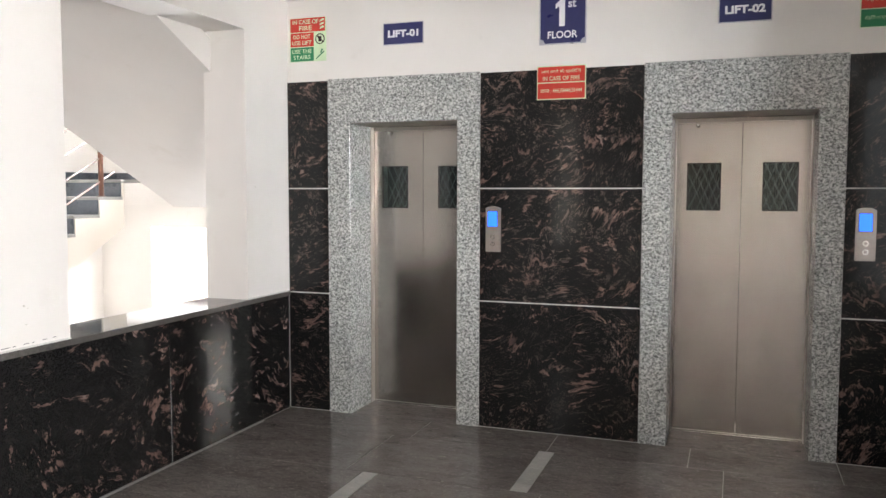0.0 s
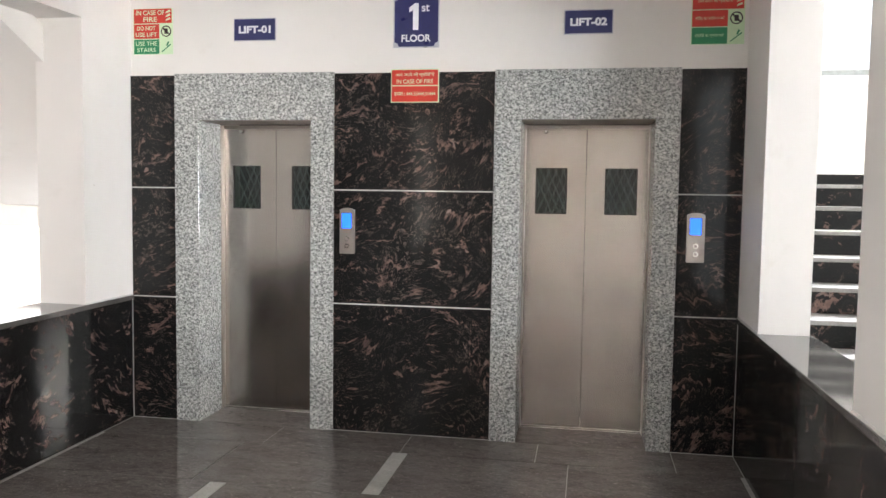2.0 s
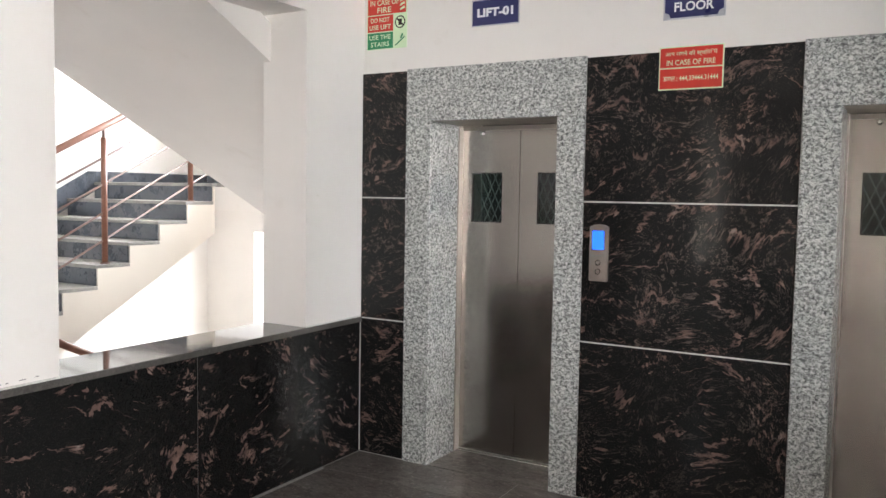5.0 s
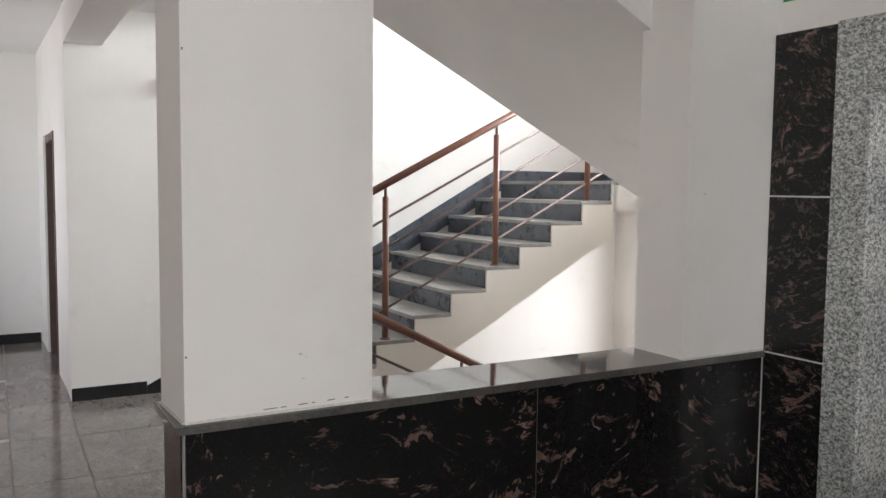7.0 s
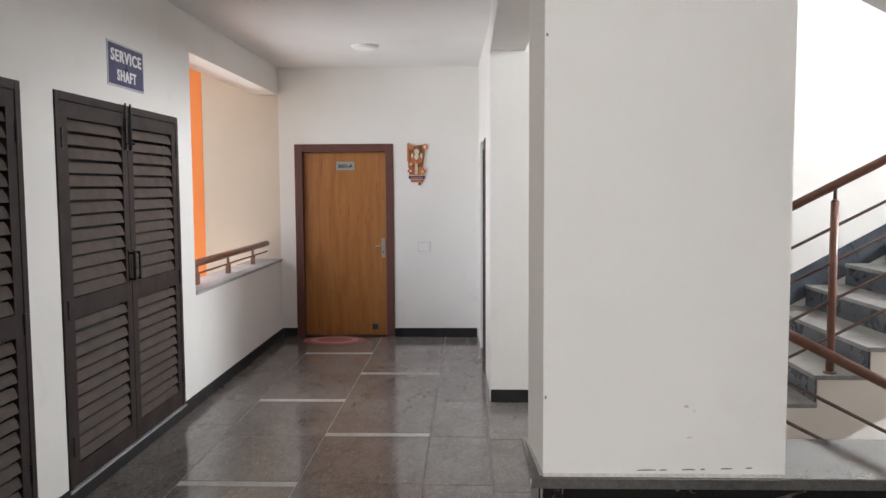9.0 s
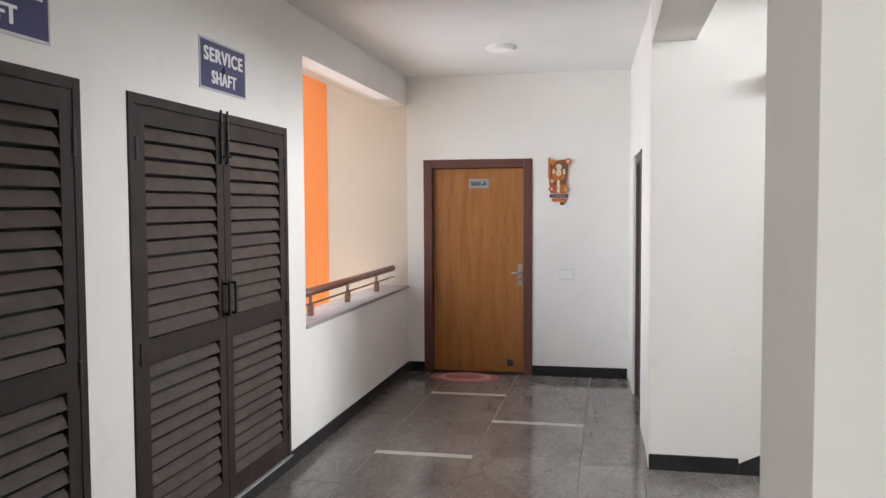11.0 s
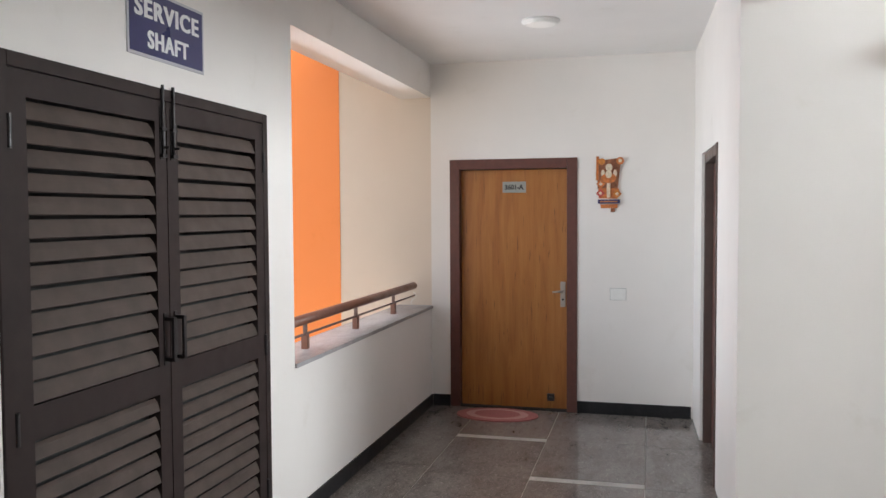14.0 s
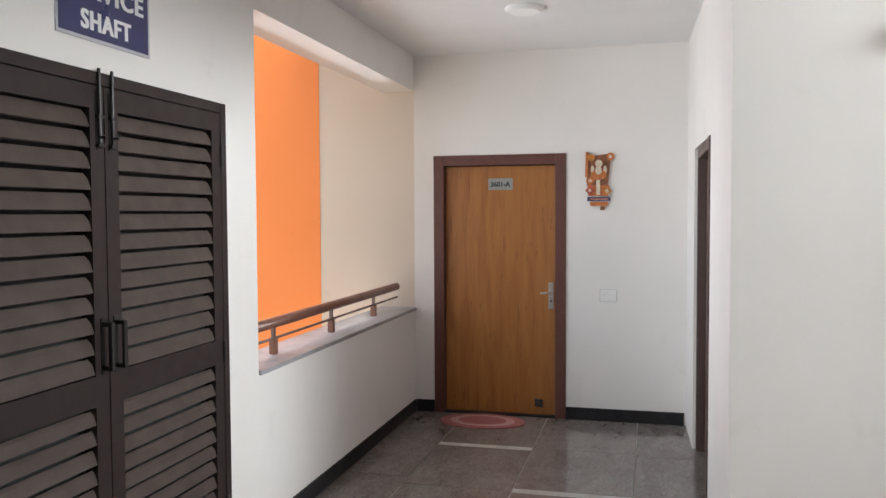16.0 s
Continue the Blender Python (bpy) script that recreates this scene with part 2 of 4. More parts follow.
PLQ_YELLOW = plain("yellow_plaque_paint", (0.55, 0.20, 0.035), 0.5, 0, 0.25, 60)
PLQ_RED = plain("red_plaque_paint", (0.45, 0.07, 0.05), 0.5, 0, 0.25, 60)
MATRED = plain("faded_red_mat_weave", (0.30, 0.10, 0.095), 0.95, 0, 0.3, 160, 0.6)
MATPINK = plain("pale_pink_mat_weave", (0.44, 0.24, 0.22), 0.95, 0, 0.25, 160, 0.6)


def wood_veneer():
    k = Mat("honey_teak_veneer", (0.36, 0.15, 0.05), 0.36)
    v = k.coords((1.0, 5.0, 0.45), vary=True)
    a = k.noise(v, 3.0, 7, 0.62, 0.55)
    f = k.noise(k.coords((1, 60, 1.3)), 4.0, 4, 0.6)
    c = k.ramp(a, [(0.30, (0.29, 0.100, 0.019)), (0.48, (0.36, 0.135, 0.028)), (0.66, (0.41, 0.165, 0.038))])
    streak = k.ramp(k.noise(k.coords((1, 22, 1.6)), 2.6, 5, 0.6, 0.3), [(0.61, g(0)), (0.68, g(0.8))])
    c = k.mix(streak, c, (0.14, 0.05, 0.016))
    c = k.mix(0.4, c, k.ramp(f, [(0.3, g(0.62)), (0.65, g(1.0))]), "MULTIPLY")
    k.color(c)
    k.roughness(k.ramp(f, [(0.3, g(0.30)), (0.7, g(0.44))]))
    k.bump(f, 0.06, 0.001)
    return k.m


VENEER = wood_veneer()
for m, level in ((SKIRT, 0.15), (SHUTTER, 0.3), (SLAT, 0.3)):
    m.node_tree.nodes["Principled BSDF"].inputs["Specular IOR Level"].default_value = level


def glowing(name, color, power):
    k = Mat(name, color, 0.3)
    k.set("Emission Color", (*color, 1))
    k.set("Emission Strength", power)
    return k.m


SCREEN = glowing("blue_display", (0.012, 0.09, 0.95), 0.75)
DIFFUSER = glowing("lamp_diffuser", (0.85, 0.83, 0.80), 0.04)


def tinted_glass():
    k = Mat("tinted_glass", (0.42, 0.55, 0.53), 0.04)
    k.set("Transmission Weight", 1.0)
    k.set("IOR", 1.45)
    return k.m


GLASS = tinted_glass()

# ---- mesh helpers ----


def box(bm, x0, x1, y0, y1, z0, z1, bevel=0.0, seg=2):
    vs = [bm.verts.new((x, y, z)) for x in (x0, x1) for y in (y0, y1) for z in (z0, z1)]
    fs = [bm.faces.new([vs[i] for i in q]) for q in ((0, 1, 3, 2), (4, 6, 7, 5), (0, 4, 5, 1), (2, 3, 7, 6), (0, 2, 6, 4), (1, 5, 7, 3))]
    if bevel:
        es = list({e for f in fs for e in f.edges})
        bmesh.ops.bevel(bm, geom=es, offset=bevel, segments=seg, affect="EDGES", profile=0.6)
    return bm


def prism(bm, pts, axis, a, b):
    """Extrudes a 2D outline: axis x takes (y, z), y takes (x, z), z takes (x, y)."""
    put = {"x": lambda p, s: (s, p[0], p[1]), "y": lambda p, s: (p[0], s, p[1]), "z": lambda p, s: (p[0], p[1], s)}[axis]
    va = [bm.verts.new(put(p, a)) for p in pts]
    vb = [bm.verts.new(put(p, b)) for p in pts]
    n = len(pts)
    bm.faces.new(va[::-1])
    bm.faces.new(vb)
    for i in range(n):
        bm.faces.new((va[i], va[(i + 1) % n], vb[(i + 1) % n], vb[i]))
    bmesh.ops.recalc_face_normals(bm, faces=bm.faces)
    return bm


def rod(bm, p, q, r, n=12, r2=None):
    p, q = Vector(p), Vector(q)
    d = q - p
    m = Matrix.Translation((p + q) / 2) @ d.to_track_quat("Z", "Y").to_matrix().to_4x4()
    bmesh.ops.create_cone(bm, cap_ends=True, segments=n, radius1=r, radius2=r if r2 is None else r2, depth=d.length, matrix=m)
    return bm


def part(name, bm, material, parent=None, label="", smooth=False):
    me = bpy.data.meshes.new(name)
    bm.normal_update()
    bm.to_mesh(me)
    bm.free()
    me.materials.append(material)
    if smooth:
        for p in me.polygons:
            p.use_smooth = len(p.vertices) == 4
    ob = new(name, me)
    if parent is not None:
        ob.parent = parent
    if label:
        tagged(ob, label)
    return ob


def thing(name, label, category, at=(0, 0, 0), group="", kind="", m=None):
    ob = new(name)
    ob.empty_display_size = 0.05
    ob.matrix_world = m if m is not None else Matrix.Translation(at)
    return tagged(ob, label, category, group, kind)


def B(*a, **k):
    return box(bmesh.new(), *a, **k)


def facing(at, right, normal):
    """A pose on a wall: local x to the reader's right, y up, z out of the wall."""
    r, n = Vector(right), Vector(normal)
    m = Matrix((r, Vector((0, 0, 1)), n)).transposed().to_4x4()
    return Matrix.Translation(at) @ m


NORTH = ((1, 0, 0), (0, -1, 0))
SOUTH = ((-1, 0, 0), (0, 1, 0))
WEST = ((0, 1, 0), (1, 0, 0))


def lettering(text, size, x, y, z, material, parent, width=None, bold=0.0, name="lettering", heavy=0.0):
    """Raised letters, centred at (x, y); size is about the type size, width the true width."""
    c = bpy.data.curves.new(name, "FONT")
    c.body, c.size, c.align_x = text, 1.0, "CENTER"
    c.space_character = 1.14 if heavy else 1.0
    c.offset, c.extrude, c.resolution_u = bold / size * (0.45 if size < 0.06 else 0.9), 0.0, 4
    o = new(name, c)
    bpy.context.view_layer.update()
    me = bpy.data.meshes.new_from_object(o.evaluated_get(bpy.context.evaluated_depsgraph_get()))
    bpy.data.objects.remove(o)
    bpy.data.curves.remove(c)
    co = np.array([v.co for v in me.vertices])
    lo, hi = co.min(axis=0), co.max(axis=0)
    ky = size * 0.74 / (hi[1] - lo[1])
    kx = (width - 2 * heavy) / (hi[0] - lo[0]) if width else ky
    for v in me.vertices:
        v.co = ((v.co.x - (lo[0] + hi[0]) / 2) * kx + x, (v.co.y - (lo[1] + hi[1]) / 2) * ky + y, z + 0.0006)
    if heavy:
        bm = bmesh.new()
        for k in (0, -1, 1):
            n = len(bm.verts)
            bm.from_mesh(me)
            bm.verts.ensure_lookup_table()
            bmesh.ops.translate(bm, verts=bm.verts[n:], vec=(k * heavy, 0, 0.0002 * k))
        bm.to_mesh(me)
        bm.free()
    me.materials.clear()
    me.materials.append(material)
    ob = new(name, me)
    ob.parent = parent
    return ob

# ---- structure ----
LW = 5.177          # face of the granite on the lift wall
SW = 0.22           # inner face of the shaft wall
FW = -9.567         # inner face of the end wall
CH = 2.912          # ceiling height
STW = -6.895        # face of the column at the foot of the west stairs
STX = -7.330        # west wall beside the steps
NW = 8.03           # north wall of the west stairwell


def boxes(name, rows, material, label, category):
    bm = bmesh.new()
    for r in rows:
        box(bm, *r)
    return tagged(part(name, bm, material), label, category, kind="structure")


ground = tagged(part("ground", B(-2000, 2000, -2000, 2000, -3.7, -3.45), ASPHALT), "bare dusty ground round the building", "ground", kind="structure")

ceiling = boxes("ceiling", [
    (-9.567, 6.0, 0.22, 2.40, CH, 3.06), (-9.567, -6.895, 2.40, 2.62, CH, 3.06), (-3.26, 1.26, 2.40, LW + 0.5, CH, 3.06), (-6.895, -3.26, 2.40, 3.5, CH, 3.06),
    (1.26, 4.9, 2.40, 3.8, CH, 3.06), (-2.2, 2.2, -4.2, 0.22, CH, 3.06)], CEIL, "plain white painted concrete ceiling", "ceiling")

floor = boxes("floor", [
    (-9.567, 6.0, 0.22, 2.40, -0.2, -0.0035), (-9.567, -6.895, 2.40, 2.62, -0.2, -0.0035), (-3.26, 1.26, 2.40, 5.62, -0.2, -0.0035), (-6.895, -3.26, 2.40, 3.5, -0.2, -0.0035),
    (-7.33, -5.05, 3.5, 3.74, -0.2, -0.0035), (1.26, 4.9, 2.40, 4.06, -0.2, -0.0035), (-2.2, 2.2, -4.2, 0.22, -0.2, -0.0035)],
    FLOORJOINT, "polished dark grey stone floor with pale granite strips", "floor")

# lift wall, with two openings
L1 = (-2.673, -2.502, -1.717, -1.563)
L2 = (-0.515, -0.350, 0.460, 0.605)
HEAD, FTOP = 2.042, 2.350
WY0, WY1 = LW + 0.018, 5.60
wall_north = boxes("wall_north", [
    (-3.26, L1[1] - 0.02, WY0, WY1, 0, CH), (L1[2] + 0.02, L2[1] - 0.02, WY0, WY1, 0, CH), (L2[2] + 0.02, 1.26, WY0, WY1, 0, CH),
    (L1[1] - 0.02, L1[2] + 0.02, WY0, WY1, HEAD + 0.02, CH), (L2[1] - 0.02, L2[2] + 0.02, WY0, WY1, HEAD + 0.02, CH)],
    WALL, "white wall above the black granite of the lift lobby", "wall")
boxes("lift_shaft_wall", [(-3.0, 1.0, 7.37, 7.62, -3.45, 6.4)], CONCRETE, "bare concrete wall of the lift shaft", "wall")

# mortar bed behind the granite panels
ROWS_Z = (0.0, 0.848, 1.592, 2.345)
for a, b in ((-3.0, L1[0]), (L1[3], L2[0]), (L2[3], 0.98)):
    part("joint_bed", B(a, b, LW + 0.004, WY0 - 0.0005, 0.0, 2.343), GROUT, wall_north)
    for z0, z1 in zip(ROWS_Z, ROWS_Z[1:]):
        part("granite_panel", B(a + 0.003, b - 0.003, LW, LW + 0.0165, z0 + 0.004, z1 - 0.004, bevel=0.0012, seg=1), BLACK, wall_north)

# speckled granite surrounds and reveals
for L in (L1, L2):
    fy = LW - 0.010
    part("jamb_slab", B(L[0], L[1], fy, WY0 - 0.0008, 0, HEAD, bevel=0.002, seg=1), GREY, wall_north, "speckled grey granite door surround")
    part("jamb_slab", B(L[2], L[3], fy, WY0 - 0.0008, 0, HEAD, bevel=0.002, seg=1), GREY, wall_north, "speckled grey granite door surround")
    part("head_slab", B(L[0], L[3], fy, WY0 - 0.0008, HEAD + 0.002, FTOP, bevel=0.002, seg=1), GREY, wall_north, "speckled grey granite door surround")
    part("reveal_slab", B(L[1] - 0.018, L[1], WY0 + 0.001, 5.500, 0, HEAD), GREY, wall_north, "speckled grey granite reveal")
    part("reveal_slab", B(L[2], L[2] + 0.018, WY0 + 0.001, 5.500, 0, HEAD), GREY, wall_north, "speckled grey granite reveal")
    part("soffit_plate", B(L[1], L[2], WY0 + 0.001, 5.545, HEAD + 0.001, HEAD + 0.018), SATIN, wall_north, "satin steel soffit plate")
    part("threshold_slab", B(L[1] - 0.018, L[2] + 0.018, LW + 0.002, 5.548, -0.003, 0.001), FLOOR, wall_north)


def side_parapet(name, x, s, p0, p1, o1, joint, label, deep=0.26, skew=0.0):
    """A waist-high parapet with a pillar, an opening and a stub up to the lift wall. s points away from the lobby."""
    bx = x + s * deep
    q = lambda a, b, *r: (min(a, b), max(a, b), *r)
    bm = bmesh.new()
    box(bm, *q(x + s * 0.018, bx, p0 + 0.018, WY0 - 0.001, -0.2, 0.82))
    box(bm, *q(x, bx - s * 0.001, o1, WY0 - 0.001, 0.853, CH - 0.0005))
    box(bm, *q(x, bx - s * 0.002, p1, o1, 2.62, CH - 0.0005))
    prism(bm, [(x, p0), (bx - s * 0.012, p0 - skew), (bx - s * 0.012, p1), (x, p1)], "z", 0.853, CH - 0.0005)
    w = tagged(part(name, bm, WALL), label, "wall", kind="structure")
    # cement smear where pillar and stub meet the coping
    for y0, y1 in ((p0, p1), (o1, LW - 0.002)):
        part("cement_fillet", prism(bmesh.new(), [(x - s * 0.008, 0.8525), (x + s * 0.002, 0.8525), (x + s * 0.002, 0.862)], "y", y0, y1), GROUT, w, "thin white cement fillet")
    part("cement_fillet", prism(bmesh.new(), [(x, p0 - 0.008), (bx - s * 0.012, p0 - skew - 0.008), (bx - s * 0.012, p0 - skew + 0.002), (x, p0 + 0.002)], "z", 0.8525, 0.858), GROUT, w)
    part("cut_edge", B(*q(x + s * 0.0005, x + s * 0.028, p0 - 0.004, p0 - 0.0005, 0.004, 0.819)), SILL, w, "dusty unpolished slab edge")
    part("joint_bed", B(*q(x + s * 0.004, x + s * 0.0175, p0 + 0.004, LW - 0.001, 0.0, 0.818)), DARKJOINT, w)
    for a, b in ((p0, joint), (joint, LW - 0.003)):
        part("granite_panel", B(*q(x, x + s * 0.0165, a + 0.002, b - 0.002, 0.004, 0.819), bevel=0.0012, seg=1), SPARSE, w)
    part("granite_panel", B(*q(x + s * 0.0285, bx, p0 - skew * 0.5, p0 + 0.0165, 0.004, 0.819), bevel=0.0012, seg=1), SPARSE, w)
    part("coping", B(*q(x - s * 0.014, bx + s * 0.02, p0 - skew - 0.018, LW - 0.0005, 0.8205, 0.852), bevel=0.004), COPING, w, "polished dark grey coping slab")
    return w


side_parapet("wall_west_parapet", -3.0, -1, 2.475, 3.126, 4.650, 3.855, "white pillar and waist-high parapet clad in black granite", 0.318, 0.018)
side_parapet("wall_east_parapet", 0.98, 1, 2.40, 3.035, 4.600, 3.75, "white pillar and waist-high parapet clad in black granite")

# shaft wall of the corridor with its wide balcony opening
WX0, WX1, WZ0, WZ1 = FW, -6.80, 0.835, 2.632
SHU = [(-6.500, -4.815), (-4.506, -2.821)]
rows = [(FW, WX1, -0.05, SW, -0.2, WZ0), (FW, WX1, -0.05, SW, WZ1, CH), (WX1, SHU[0][0], -0.05, SW, -0.2, CH), (SHU[0][1], SHU[1][0], -0.05, SW, -0.2, CH), (SHU[1][1], -2.2, -0.05, SW, -0.2, CH)]
for a, b in SHU:
    rows += [(a, b, -0.05, SW, -0.2, 0.085), (a, b, -0.05, SW, 2.130, CH), (a, b, -0.30, -0.28, 0.085, 2.130)]
wall_south = boxes("wall_south", rows, WALL, "white corridor wall with a wide unglazed balcony opening", "wall")
# Unseen closing walls; their side and end openings are added for the fill lamps.
rows = [(-2.45, 2.45, -4.45, -4.2, -0.2, CH), (2.2, 6.0, -0.05, SW, -0.2, CH), (6.0, 6.25, SW, 2.65, -0.2, 0.9), (6.0, 6.25, SW, 2.65, 2.65, CH), (6.0, 6.25, SW, 0.42, 0.9, 2.65), (6.0, 6.25, 2.2, 2.65, 0.9, 2.65)]
for a, b in ((-2.45, -2.2), (2.2, 2.45)):
    rows += [(a, b, -2.0, -0.05, -0.2, 0.9), (a, b, -2.0, -0.05, 2.65, CH), (a, b, -0.25, -0.05, 0.9, 2.65), (a, b, -1.95, -1.75, 0.9, 2.65), (a, b, -4.2, -2.0, -0.2, CH), (a, b, -2.0, -1.95, 0.9, 2.65)]
boxes("wall_closing_unseen", rows,
      WALL, "unseen plain white wall with openings added for fill lamps", "wall")

# end wall with the flat's door opening
D0, D1, DT = 0.386, 1.458, 2.100
boxes("wall_west", [(FW - 0.25, FW, SW, D0, -0.2, CH), (FW - 0.25, FW, D1, 2.62, -0.2, CH), (FW - 0.25, FW, D0, D1, DT, CH), (FW - 0.25, FW - 0.2, D0, D1, -0.2, DT)],
      WALL, "white corridor end wall with a flat door", "wall")
boxes("wall_exterior", [(FW - 0.25, FW, -0.61, SW, -3.45, 6.4)], CREAM, "cream painted outer wall beyond the balcony opening", "wall")
boxes("wall_exterior_band", [(FW - 0.25, FW + 0.004, -7.0, -0.61, -3.45, 6.4)], ORANGE, "bright orange painted band of the outer wall", "wall")

# corridor north wall, slightly out of square, with a side door opening
SD0, SD1, SDT = -8.95, -7.90, 2.060


def ny(x):
    return 2.372 + (x - FW) * (2.432 - 2.372) / (STX - FW)


bm = bmesh.new()
for a, b, z0, z1 in ((FW, SD0, -0.2, CH), (SD1, STX, -0.2, CH), (SD0, SD1, SDT, CH)):
    prism(bm, [(a, ny(a)), (b, ny(b)), (b, 2.66), (a, 2.66)], "z", z0, z1)
prism(bm, [(SD0, 2.58), (SD1, 2.58), (SD1, 2.66), (SD0, 2.66)], "z", -0.2, SDT)
wall_corridor = tagged(part("wall_corridor", bm, WALL), "white corridor wall with a recessed brown door", "wall", kind="structure")

# stairwells
boxes("wall_stair_west", [(STX - 0.25, STX, 2.66, NW + 0.25, -3.45, 6.4), (STX, STW, 2.432, 3.50, -3.45, 6.4), (STX, -3.26, NW, NW + 0.25, -3.45, -0.8), (STX, -3.26, NW, NW + 0.25, 1.153, 2.58),
                          (STX, -3.26, NW, NW + 0.25, 4.3, 6.4), (STX, -6.58, NW, NW + 0.25, -0.8, 1.153), (-5.1, -3.26, NW, NW + 0.25, -0.8, 1.153), (STX, -6.58, NW, NW + 0.25, 2.58, 4.3), (-3.8, -3.26, NW, NW + 0.25, 2.58, 4.3),
                          (-3.26, -3.0, 5.60, NW + 0.25, -3.45, 6.4), (-3.26, -3.01, 2.40, 5.60, 3.06, 6.4), (-3.26, -3.01, 2.475, 5.60, -3.45, -0.2),
                          (STW, -3.26, 2.40, 2.65, 3.06, 6.4), (STW, -3.26, 2.40, 2.65, -3.45, -0.2), (STX - 0.25, -3.0, 2.40, NW + 0.25, 6.4, 6.6)],
      WALL, "white wall round the west staircase", "wall")
boxes("stair_beam", [(STW, -3.24, 2.434, 2.69, 2.635, CH - 0.0005)], WALL, "white concrete beam between corridor and stairs", "beam")
boxes("wall_stair_east", [(1.26, 4.9, 7.62, 7.87, -3.45, 2.58), (1.26, 4.9, 7.62, 7.87, 4.3, 6.4), (1.26, 1.6, 7.62, 7.87, 2.58, 4.3), (4.5, 4.9, 7.62, 7.87, 2.58, 4.3),
                          (1.0, 1.26, 5.60, 7.87, -3.45, 6.4), (1.01, 1.26, 2.40, 5.60, 3.06, 6.4), (1.01, 1.26, 2.40, 5.60, -3.45, -0.2), (4.9, 5.15, 2.40, 7.87, -3.45, 6.4),
                          (1.26, 4.9, 2.40, 2.65, 3.06, 6.4), (1.26, 4.9, 2.40, 2.65, -3.45, -0.2), (1.0, 5.15, 2.40, 7.87, 6.4, 6.6), (4.9, 6.0, 2.40, 2.65, -0.2, CH)],
      WALL, "white wall round the east staircase", "wall")
win = boxes("window_1", [(1.6, 4.5, 7.605, 7.72, 2.581, 2.634)], WHITEPL, "unglazed stair window with white sill and grey rail", "window")
part("window_sill", B(1.58, 4.52, 7.595, 7.6185, 2.545, 2.634, bevel=0.003), WHITEPL, win, "white sill board")
part("window_rail", B(1.6, 4.5, 7.612, 7.66, 2.636, 2.686, bevel=0.004), LATTICE, win, "grey metal window rail")

# Unseen blocks and overhang, added to keep direct sun off the balcony side.
boxes("sun_block_storeys", [(-9.56, 6.25, -0.80, -0.05, 3.08, 3.16), (-9.817, 6.25, -0.05, 2.40, 3.062, 15.0), (-9.817, 6.25, 2.40, 7.87, 6.602, 15.0)], WALL, "unseen upper storeys and sunshade slab added to block the sun", "building")

RISE, RUN = 0.169, 0.308


def flight(parent, x0, x1, y1, z1, n, run, depth, way, riser):
    """Steps that climb along way (+1 or -1 in y) up to the landing edge y1 at height z1, n risers."""
    x1e = x1
    pts = []
    for i in range(n):
        yy = y1 - way * (n - 1 - i) * run
        zb = z1 - (n - i) * RISE
        pts += [(yy + way * 0.012, zb - 0.03 if i else zb - 0.2), (yy + way * 0.012, zb + RISE - 0.03)]
    pts.append((y1 + way * 0.03, z1 - 0.03))
    pts.append((y1 + way * 0.03, z1 - RISE - depth))
    y0 = y1 - way * (n - 1) * run
    pts.append((y0 + way * 0.012, z1 - n * RISE - depth - 0.01))
    pts = [p for k, p in enumerate(pts) if k == 0 or p != pts[k - 1]]
    part("stair_slab", prism(bmesh.new(), pts, "x", x0, x1e), STAIRCREAM, parent, "cream painted concrete stair slab")
    for i in range(n):
        yy = y1 - way * (n - 1 - i) * run
        zt = z1 - (n - 1 - i) * RISE
        a, b = sorted((yy - way * 0.012, yy + way * (run + 0.010 if i < n - 1 else 0.05)))
        part("tread", B(x0 + 0.002, x1 + 0.004, a, b, zt - 0.029, zt, bevel=0.004), TREAD, parent, "worn grey stone tread")
        a, b = sorted((yy, yy + way * 0.0115))
        part("riser", B(x0 + 0.002, x1 - 0.014, a, b, zt - RISE + 0.001, zt - 0.0295), riser, parent, "slate stone riser")


def staircase(name, label):
    return thing(name, label, "staircase", kind="structure")


sw = staircase("stairs_west", "dog-leg concrete staircase with slate stone risers")
flight(sw, STX + 0.001, -5.65, 6.494, 1.69, 10, RUN, 0.295, 1, RISER)
part("landing", B(STX + 0.001, -3.262, 6.53, NW - 0.002, 1.44, 1.655), WALL, sw)
part("landing_slab", B(STX + 0.001, -3.262, 6.546, NW - 0.002, 1.656, 1.69), TREAD, sw)
part("stair_slab", prism(bmesh.new(), [(3.55, 2.905), (6.52, 1.425), (6.52, 1.66), (6.2, 1.80), (3.4, 3.2), (3.4, 2.98)], "x", -5.05, -3.262), WALL, sw, "white painted stair soffit overhead")
flight(sw, -5.05, -3.262, 3.52, -0.004, 9, 0.335, 0.16, -1, RISER)
part("landing", B(STX + 0.001, -3.262, 6.50, NW - 0.002, -1.75, -1.56), WALL, sw)
# stone skirting up the wall beside the steps
sk = RISE / RUN
y0 = 3.53
zl = lambda y: 1.69 + (y - 6.494) * sk
part("skirting", prism(bmesh.new(), [(y0, zl(y0) - 0.1), (6.50, 1.60), (6.50, 1.80), (6.42, 1.80), (y0, zl(y0) + 0.150)], "x", STX + 0.0005, STX + 0.012), RISER, sw, "slate stone stair skirting")
part("skirting", B(STX + 0.0005, STX + 0.012, 6.502, NW - 0.014, 1.691, 1.80), RISER, sw)
part("skirting", B(STX + 0.013, -3.28, NW - 0.0135, NW - 0.0025, 1.691, 1.80), RISER, sw)

se = staircase("stairs_east", "concrete staircase with dark stone risers seen past the pillar")
flight(se, 1.261, 2.60, 6.82, 1.69, 10, RUN, 0.20, 1, EASTRISER)
